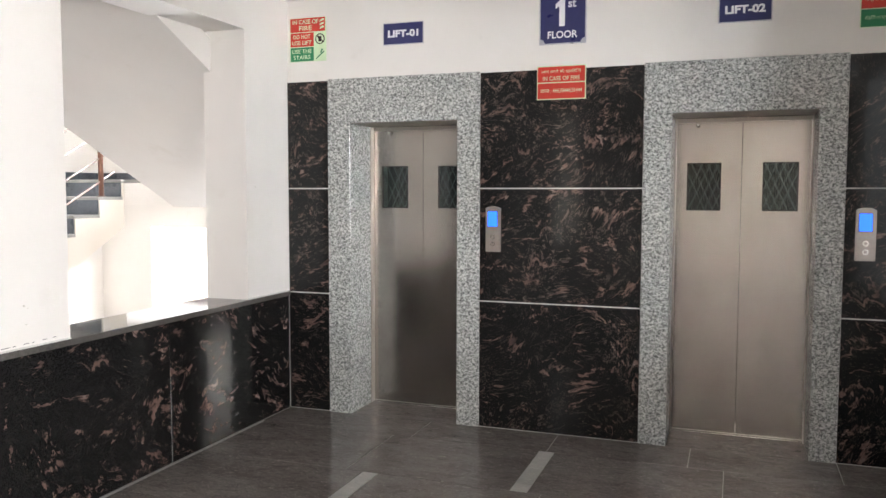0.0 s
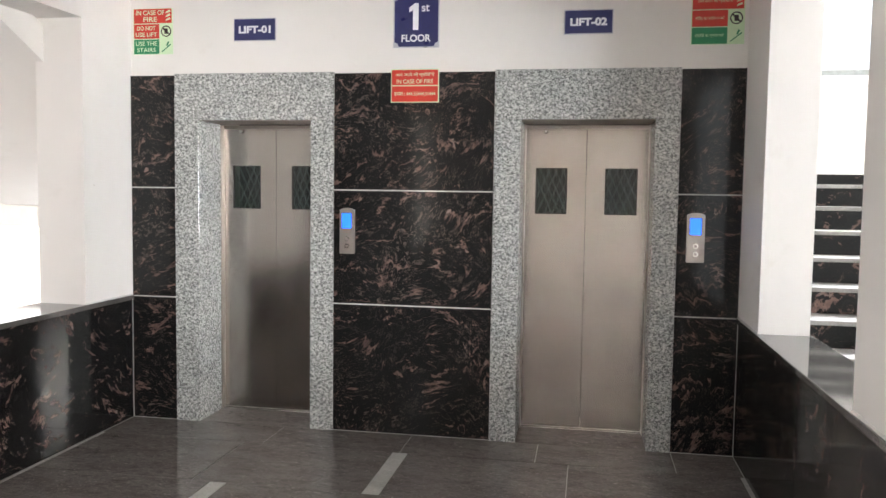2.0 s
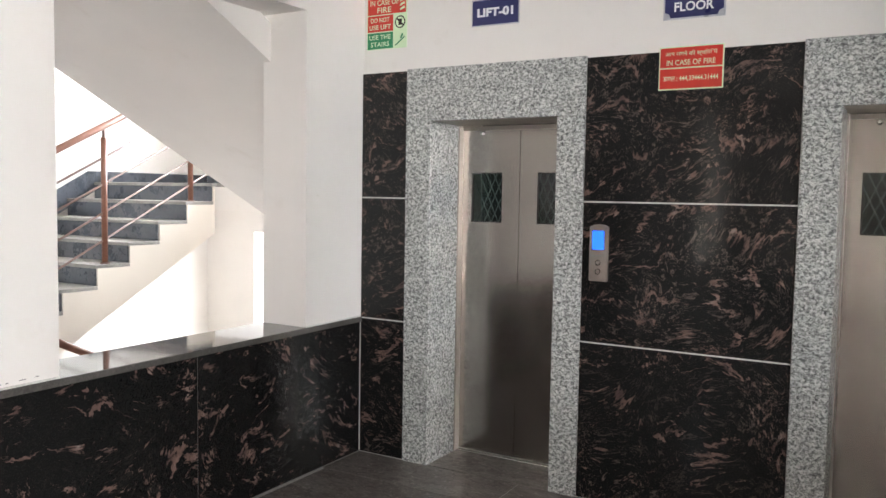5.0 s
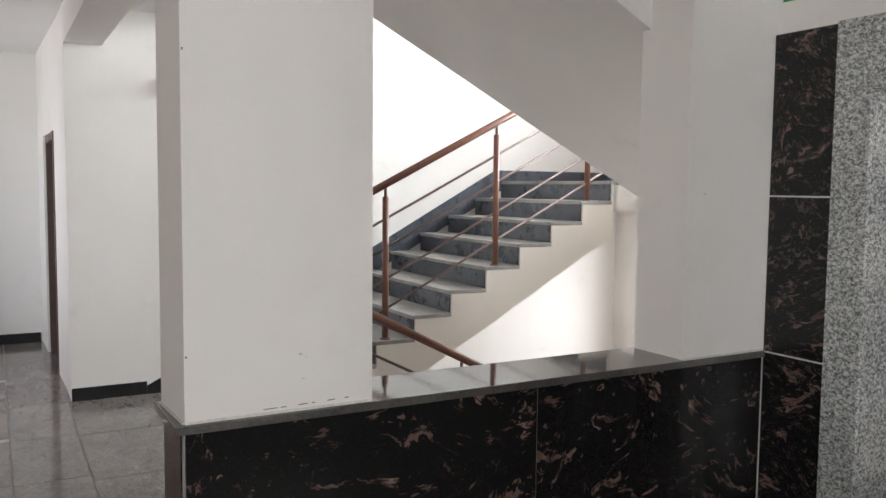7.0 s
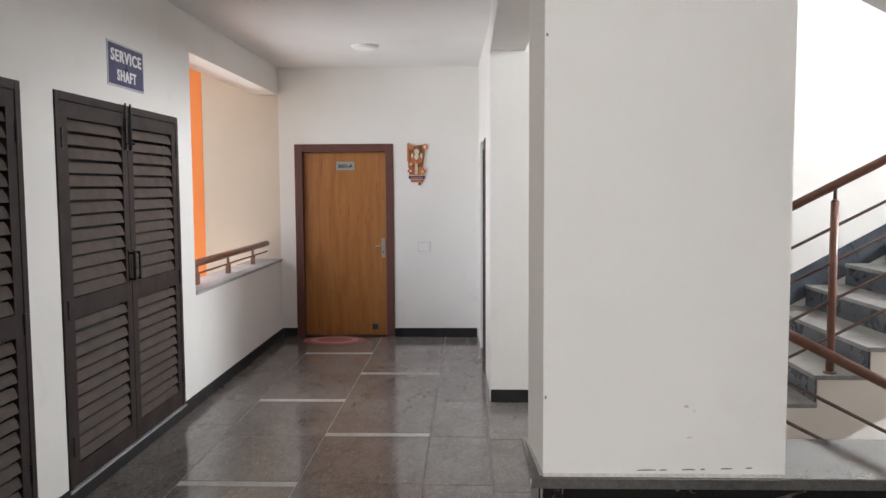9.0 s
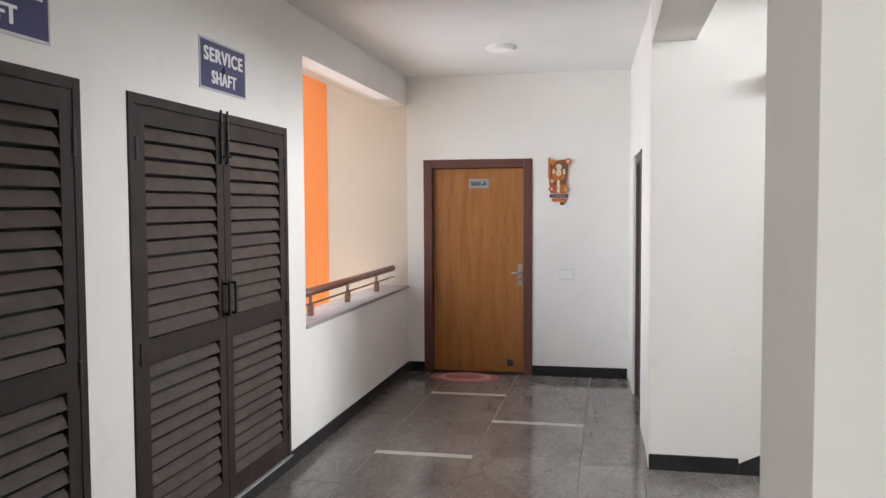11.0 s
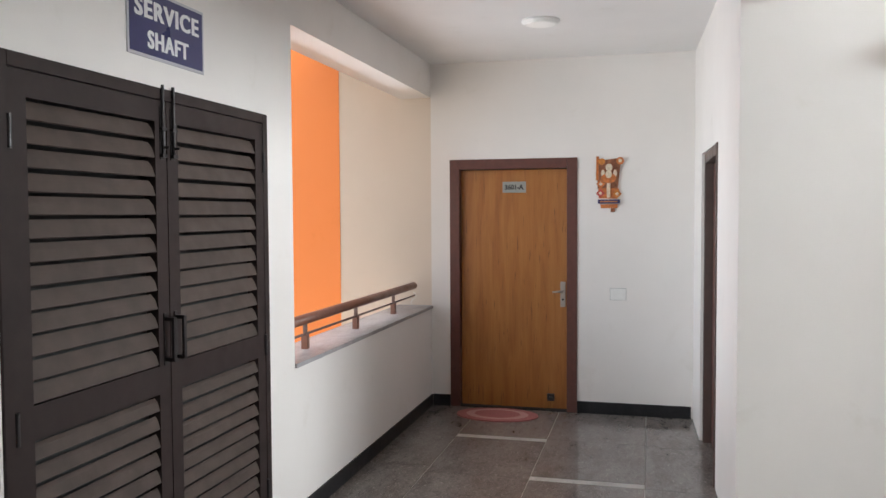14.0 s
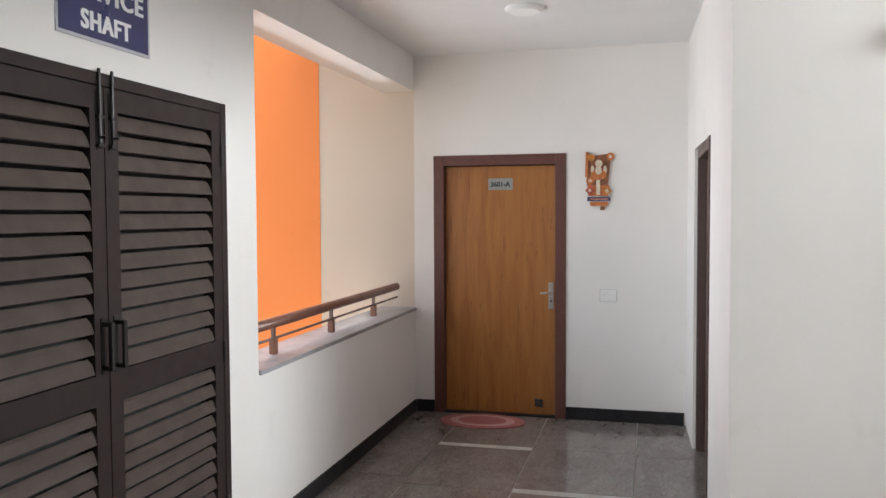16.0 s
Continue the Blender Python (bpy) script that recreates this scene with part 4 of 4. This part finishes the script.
def flat_door():
    t = thing("flat_door", "closed honey teak veneer flat door in a brown frame", "door", m=facing((FW, (D0 + D1) / 2, 0), *WEST))
    a, H, f = (D1 - D0) / 2, DT, 0.085
    b = bmesh.new()
    for q in ((-a, -a + f, 0, H), (a - f, a, 0, H), (-a + f, a - f, H - f, H)):
        box(b, q[0] + 0.0005, q[1] - 0.0005, q[2] + 0.001, q[3] - 0.0005, -0.12, 0.012, bevel=0.004)
    part("door_frame", b, FRAMEWOOD, t, "dark brown painted door frame")
    b = bmesh.new()
    for q in ((-a + f, -a + f + 0.013, 0.001, H - f), (a - f - 0.013, a - f, 0.001, H - f), (-a + f + 0.013, a - f - 0.013, H - f - 0.013, H - f)):
        box(b, q[0], q[1], q[2], q[3], -0.118, -0.087)
    part("rebate", b, FRAMEWOOD, t)
    leaf = part("leaf", B(-a + f + 0.003, a - f - 0.003, 0.012, H - f - 0.004, -0.085, -0.047, bevel=0.002, seg=1), VENEER, t, "honey teak veneer leaf with dark streaks")
    y = -0.047
    ny0 = 0.930 - (D0 + D1) / 2
    pl = part("number_plate", B(ny0 - 0.099, ny0 + 0.099, 1.820, 1.912, y, y + 0.004, bevel=0.001, seg=1), PLATEGREY, leaf, "silver plate reading 3601-A")
    lettering("3601-A", 0.060, ny0, 1.866, y + 0.0042, DARKPL, pl, width=0.16, bold=0.003)
    hx = a - f - 0.036
    hs = part("lock_plate", B(hx - 0.021, hx + 0.021, 0.868, 1.078, y, y + 0.008, bevel=0.002), SATIN, leaf, "satin steel lock plate")
    b = bmesh.new()
    rod(b, (hx, 1.0, y + 0.006), (hx, 1.0, y + 0.045), 0.010, 12)
    rod(b, (hx + 0.006, 1.0, y + 0.045), (hx - 0.082, 0.994, y + 0.045), 0.009, 12, 0.007)
    part("lever", b, SATIN, hs, "", True)
    part("keyhole", rod(bmesh.new(), (hx, 0.93, y + 0.007), (hx, 0.93, y + 0.010), 0.009, 12), DARKPL, hs)
    sx = 1.238 - (D0 + D1) / 2
    b = bmesh.new()
    box(b, sx - 0.030, sx + 0.030, 0.078, 0.138, y, y + 0.022, bevel=0.004)
    rod(b, (sx, 0.105, y + 0.02), (sx, 0.105, y + 0.045), 0.014, 12)
    part("door_stopper", b, DARKPL, leaf, "small black magnetic door stopper")


flat_door()
part("threshold", B(FW - 0.199, FW - 0.002, D0 + 0.001, D1 - 0.001, -0.15, 0.0105, bevel=0.002, seg=1), SKIRT, floor, "dark stone door threshold")

sdoor = thing("side_door", "recessed dark brown side door in a brown frame", "door")
b = bmesh.new()
for a0, a1, z0, z1 in ((SD0, SD0 + 0.07, 0, SDT), (SD1 - 0.07, SD1, 0, SDT), (SD0 + 0.07, SD1 - 0.07, SDT - 0.07, SDT)):
    box(b, a0 + 0.0005, a1 - 0.0005, 2.408, 2.53, z0 + 0.001, z1 - 0.0005, bevel=0.003)
part("door_frame", b, PALEFRAME, sdoor, "brown door frame")
part("leaf", B(SD0 + 0.073, SD1 - 0.073, 2.465, 2.505, 0.01, SDT - 0.074, bevel=0.002, seg=1), FRAMEWOOD, sdoor, "dark brown door leaf")

# carved wall plaque of plain shapes
pq = thing("wall_plaque", "small orange and brown painted wooden wall plaque", "wall plaque", m=facing((FW + 0.001, 1.716, 1.64), *WEST))


def shape(name, pts, d0, d1, m, label=""):
    return part(name, prism(bmesh.new(), pts, "z", d0, d1), m, pq, label)


def disc(name, x, y, r, d0, d1, m, sx=1.0, n=20):
    return shape(name, [(x + r * sx * math.cos(k * 2 * math.pi / n), y + r * math.sin(k * 2 * math.pi / n)) for k in range(n)], d0, d1, m)


shape("backboard", [(-0.095, 0.20), (-0.105, 0.45), (-0.085, 0.465), (-0.08, 0.43), (0.06, 0.445), (0.09, 0.43), (0.075, 0.30), (0.06, 0.17), (-0.06, 0.17)], 0, 0.012, PLQ_BROWN)
shape("lower_board", [(-0.085, 0.125), (-0.09, 0.205), (0.07, 0.205), (0.085, 0.16), (0.06, 0.12)], 0, 0.014, PLQ_ORANGE)
shape("side_strip", [(-0.108, 0.27), (-0.105, 0.463), (-0.086, 0.463), (-0.088, 0.27)], 0.012, 0.020, PLQ_ORANGE)
disc("rosette", 0.083, 0.425, 0.030, 0.004, 0.020, PLQ_ORANGE)
disc("rosette_centre", 0.083, 0.425, 0.014, 0.020, 0.024, PLQ_CREAM)
disc("rosette", -0.062, 0.42, 0.026, 0.012, 0.022, PLQ_YELLOW)
disc("oval_panel", -0.004, 0.345, 0.075, 0.012, 0.020, PLQ_BROWN, 0.8)
disc("figure_base", -0.006, 0.285, 0.040, 0.020, 0.032, PLQ_ORANGE, 1.5)
disc("figure_body", -0.006, 0.318, 0.032, 0.020, 0.036, PLQ_CREAM, 0.8)
disc("figure_head", -0.004, 0.372, 0.028, 0.020, 0.040, PLQ_CREAM, 1.0)
disc("figure_arm", -0.052, 0.325, 0.030, 0.020, 0.030, PLQ_CREAM, 0.45)
disc("figure_arm", 0.044, 0.325, 0.030, 0.020, 0.030, PLQ_CREAM, 0.45)
for dx, dy, m in ((-0.070, 0.240, PLQ_ORANGE), (-0.072, 0.165, PLQ_RED), (0.060, 0.160, PLQ_YELLOW)):
    shape("tile", [(dx, dy - 0.036), (dx + 0.036, dy), (dx, dy + 0.036), (dx - 0.036, dy)], 0.014, 0.022, m)
    shape("tile_centre", [(dx, dy - 0.016), (dx + 0.016, dy), (dx, dy + 0.016), (dx - 0.016, dy)], 0.022, 0.025, PLQ_CREAM)
shape("pillar_strip", [(-0.022, 0.13), (0.006, 0.13), (0.006, 0.25), (-0.022, 0.25)], 0.014, 0.024, PLQ_CREAM)
shape("name_bar", [(-0.092, 0.082), (0.082, 0.082), (0.082, 0.115), (-0.092, 0.115)], 0, 0.014, NAVY)
shape("name_stripe", [(-0.075, 0.094), (0.065, 0.094), (0.065, 0.102), (-0.075, 0.102)], 0.0142, 0.0152, PLQ_YELLOW)
shape("bottom_bar", [(-0.068, 0.045), (0.062, 0.045), (0.066, 0.076), (-0.074, 0.076)], 0, 0.012, PLQ_ORANGE)
shape("drop", [(0.008, 0.012), (0.04, 0.012), (0.044, 0.043), (0.008, 0.043)], 0, 0.010, PLQ_BROWN)

sb = thing("switch_plate", "white plastic switch plate on the end wall", "switch", m=facing((FW + 0.0005, 1.786, 0.988), *WEST))
# Grey rim coloured as the thin shadow round the plate.
part("shadow_rim", B(-0.0645, 0.0645, -0.0485, 0.0485, 0, 0.003), PLATEGREY, sb)
plt = part("plate", B(-0.062, 0.062, -0.046, 0.046, 0, 0.011, bevel=0.003), WHITEPL, sb)
for k in (-1, 0, 1):
    part("rocker", B(k * 0.034 - 0.014, k * 0.034 + 0.014, -0.026, 0.026, 0.0085, 0.013, bevel=0.002), WHITEPL, plt)

# fire alarm fittings on the stair wall
al = thing("fire_alarm_sounder", "red round fire alarm sounder on a white plate", "alarm", m=facing((STW + 0.0005, 3.207, 2.372), *WEST))
part("back_plate", B(-0.099, 0.099, -0.068, 0.068, 0, 0.006, bevel=0.002), WHITEPL, al)
b = bmesh.new()
rod(b, (0, 0.006, 0.006), (0, 0.006, 0.070), 0.058, 32)
body = part("body", b, ALARMRED, al, "", True)
b = bmesh.new()
rod(b, (0, 0.006, 0.070), (0, 0.006, 0.080), 0.058, 32, 0.050)
part("rim", b, ALARMRED, body)
part("groove", rod(bmesh.new(), (0, 0.006, 0.0802), (0, 0.006, 0.081), 0.040, 32), RED, body)
part("cone", rod(bmesh.new(), (0, 0.006, 0.0812), (0, 0.006, 0.090), 0.026, 28, 0.018), ALARMRED, body)
part("centre", rod(bmesh.new(), (0, 0.006, 0.0902), (0, 0.006, 0.094), 0.009, 20), RED, body)

t, w, h = plate("call_point_sign", "red fire alarm call point sign", 3.180, 3.380, 1.520, 1.692, WEST, PALEGREEN, RED, 0.005)
lettering("FIRE ALARM", 0.052, 0, 0.034, 0.0066, PALEGREEN, t, width=0.165, bold=0.001)
lettering("CALL POINT", 0.052, 0, -0.018, 0.0066, PALEGREEN, t, width=0.158, bold=0.001)
t, w, h = plate("press_here_sign", "red sign with pressing hand and flames", 3.186, 3.386, 1.184, 1.402, WEST, PALEGREEN, RED, 0.005)
b = bmesh.new()
for q in ((-0.082, -0.042, 0.072, 0.080), (-0.082, -0.042, 0.040, 0.048), (-0.082, -0.074, 0.048, 0.072), (-0.050, -0.042, 0.048, 0.072), (-0.067, -0.056, -0.02, 0.066)):
    box(b, q[0], q[1], q[2], q[3], 0.0066, 0.0074)
prism(b, [(-0.085, -0.02), (-0.085, -0.06), (-0.07, -0.085), (-0.03, -0.085), (-0.018, -0.06), (-0.018, -0.015), (-0.03, -0.008), (-0.056, -0.012)], "z", 0.0066, 0.0074)
part("hand_mark", b, PALEGREEN, t)
b = bmesh.new()
for k, (fx, fy) in enumerate(((0.020, 0.02), (0.060, 0.035), (0.012, -0.035), (0.055, -0.02), (0.050, -0.07))):
    prism(b, [(fx - 0.012, fy + 0.05), (fx + 0.004, fy + 0.026), (fx + 0.034, fy + 0.004), (fx + 0.030, fy - 0.014), (fx + 0.002, fy + 0.006)], "z", 0.0066, 0.0074)
part("flame_mark", b, PALEGREEN, t)
cp = thing("fire_call_point", "red break-glass fire call point on a white plate", "call point", m=facing((STW + 0.0005, 3.287, 1.461), *WEST))
part("back_plate", B(-0.104, 0.098, -0.055, 0.055, 0, 0.004), WHITEPL, cp)
bx = part("body", B(-0.048, 0.048, -0.047, 0.047, 0.004, 0.046, bevel=0.006), ALARMRED, cp)
part("glass_label", B(-0.036, 0.036, -0.026, 0.010, 0.0455, 0.048, bevel=0.001, seg=1), WHITE, bx, "white press label")
b = bmesh.new()
for k in (-0.016, 0.0, 0.016):
    rod(b, (k, -0.008, 0.0478), (k, -0.008, 0.0486), 0.005, 12)
part("label_dots", b, DARKPL, bx)
part("lamp", rod(bmesh.new(), (0.004, 0.028, 0.046), (0.004, 0.028, 0.0485), 0.005, 12), WHITE, bx)

# balcony railing on the sill
SZ = WZ0 + 0.026
br = thing("balcony_railing", "low brown tube railing on the balcony sill", "railing")
part("handrail", rod(bmesh.new(), (-6.802, 0.08, 1.035), (-9.50, 0.08, 1.035), 0.030, 20), RAILPAINT, br, "thick round brown handrail", True)
part("bar", rod(bmesh.new(), (-6.802, 0.08, 0.948), (-9.52, 0.08, 0.948), 0.008, 10), RODPAINT, br, "", True)
for x in (-7.25, -8.09, -8.93):
    post = part("post", B(x - 0.019, x + 0.019, 0.061, 0.099, SZ, SZ + 0.085, bevel=0.003), RAILPAINT, br)
    part("neck", B(x - 0.010, x + 0.010, 0.070, 0.090, SZ + 0.085, 1.012), RODPAINT, post)
b = bmesh.new()
for k in range(6):
    a0, a1 = k * 0.9, (k + 1) * 0.9
    rod(b, (-9.46 - 0.004 * k, 0.085 + 0.026 * math.sin(a0), 0.985 - 0.018 * k), (-9.464 - 0.004 * k, 0.085 + 0.026 * math.sin(a1), 0.967 - 0.018 * k), 0.003, 6)
tagged(part("tie_wire", b, WHITEPL), "loose white wire tied round the railing end", "wire")

# oval door mat
dm = thing("door_mat", "oval faded red braided door mat", "door mat", (-9.325, 0.835, 0.0005))
for k, (r, m) in enumerate(((1.0, MATRED), (0.76, MATPINK), (0.56, MATRED))):
    b = bmesh.new()
    n = 40
    prism(b, [(0.215 * r * math.cos(q * 2 * math.pi / n), 0.335 * r * math.sin(q * 2 * math.pi / n)) for q in range(n)], "z", 0.0, 0.010 + 0.002 * k)
    part("braid_ring", b, m, dm)

# scuff marks on the pillar and walls
SCUFF = plain("greyish_scuff", (0.64, 0.60, 0.54), 0.8, 0, 0.2, 60)
sc = 0
for at, wall, strokes in (((-2.9995, 2.86, 1.045), WEST, ((0.0, 0.0, 0.016, 0.006), (0.02, -0.012, 0.008, 0.004), (0.01, -0.085, 0.02, 0.003))),
                          ((-2.9995, 4.75, 1.60), WEST, ((0.0, 0.0, 0.02, 0.006),))):
    m = thing("scuff_mark", "faint grey scuffs rubbed on the white pillar", "stain", m=facing(at, *wall))
    for x, y, w, h in strokes:
        pts = [(x - w / 2, y), (x - w / 4, y + h * 0.8), (x + w / 6, y + h), (x + w / 2, y - h * 0.3), (x + w / 5, y - h * 0.6), (x - w / 4, y - h * 0.3)]
        part("smear", prism(bmesh.new(), pts, "z", 0.0, 0.0006), SCUFF, m)

# hairline gaps over the coping and chipped spots on the pillar corner
crack = thing("hairline_crack", "broken dark hairline gap above the coping", "crack", m=facing((-2.9995, 2.73, 0.868), *WEST))
for x, w, z in ((0.0, 0.05, 0.0), (0.06, 0.02, 0.0005), (0.12, 0.035, 0.002), (0.17, 0.012, 0.003), (0.225, 0.03, 0.005), (0.29, 0.018, 0.007)):
    part("gap", prism(bmesh.new(), [(x, z), (x + w, z + 0.001), (x + w, z + 0.0032), (x + w * 0.5, z + 0.0042), (x, z + 0.0025)], "z", 0.0, 0.0006), DARKJOINT, crack)
for z in (1.07, 2.035):
    chip = thing("plaster_chip", "small dark chip on the pillar corner", "chip", m=facing((-2.9995, 2.481, z), *WEST), group="chips on the pillar corner")
    part("hollow", prism(bmesh.new(), [(-0.002, -0.004), (0.002, -0.005), (0.0035, 0.0), (0.0015, 0.005), (-0.002, 0.003)], "z", 0.0, 0.0008), DARKJOINT, chip)

# ---- floor pieces ----
TILE_MESH = {}


def tile(x0, x1, y0, y1, material, name="floor_tile"):
    key = (round(x1 - x0, 3), round(y1 - y0, 3), material.name)
    w, d = x1 - x0, y1 - y0
    if w < 0.02 or d < 0.02:
        return
    if key not in TILE_MESH:
        bm = B(-w / 2 + 0.0024, w / 2 - 0.0024, -d / 2 + 0.0024, d / 2 - 0.0024, -0.003, 0.0, bevel=0.0007, seg=1)
        me = bpy.data.meshes.new(name)
        bm.to_mesh(me)
        bm.free()
        me.materials.append(material)
        TILE_MESH[key] = me
    ob = new(name, TILE_MESH[key])
    ob.location = ((x0 + x1) / 2, (y0 + y1) / 2, 0)
    ob.parent = floor


def lay(xa, xb, y0, y1, strips, sw=0.075):
    """One row of tiles from xa to xb, with pale strips centred at the given x and a joint midway."""
    cuts = sorted(s for s in strips if xa < s < xb)
    edges = []
    cur = xa
    for s in cuts:
        edges.append((cur, s - sw / 2))
        tile(s - sw / 2, s + sw / 2, y0, y1, STRIP, "floor_strip")
        cur = s + sw / 2
    edges.append((cur, xb))
    for a, b in edges:
        n = max(1, round((b - a) / 0.84))
        for k in range(n):
            tile(a + (b - a) * k / n, a + (b - a) * (k + 1) / n, y0, y1, FLOOR)


P = 1.755
A = [-6.93 + P * k for k in range(-2, 8)]
C = [-6.075 + P * k for k in range(-2, 8)]
lay(FW, 6.0, SW, 0.650, [])
lay(FW, 6.0, 0.650, 1.315, A)
lay(FW, 6.0, 1.315, 2.012, C)
lay(FW, STW, 2.012, 2.56, [])
lay(STW, 6.0, 2.012, 2.40, [])
lay(STW, -3.26, 2.40, 3.05, [])
lay(STW, -3.26, 3.05, 3.50, [])
lay(1.26, 4.9, 2.40, 3.2, [])
lay(1.26, 4.9, 3.2, 4.05, [])
for y0, y1, st in ((2.40, 2.72, []), (2.72, 3.42, [-1.01]), (3.42, 4.115, [-1.862]), (4.115, 4.810, [-1.014])):
    if st:
        for a, b in ((-2.98, st[0] - 0.046), (st[0] + 0.046, 0.96)):
            n = max(1, round((b - a) / 0.82))
            for k in range(n):
                tile(a + (b - a) * k / n, a + (b - a) * (k + 1) / n, y0, y1, FLOOR)
        tile(st[0] - 0.046, st[0] + 0.046, y0, y1, STRIP, "floor_strip")
    else:
        lay(-3.0, 0.98, y0, y1, [])
for a, b in ((-3.0, -1.9), (-1.9, -1.02), (-1.02, -0.2), (-0.2, 0.61), (0.61, 0.98)):
    tile(a, b, 4.810, LW + 0.001, FLOOR)
for k in range(4):
    lay(-2.2, 2.2, -4.2 + k * 0.75, -3.45 + k * 0.75, [])
lay(-2.2, 2.2, -1.2, -0.45, [])
lay(-2.2, 2.2, -0.45, SW, [])
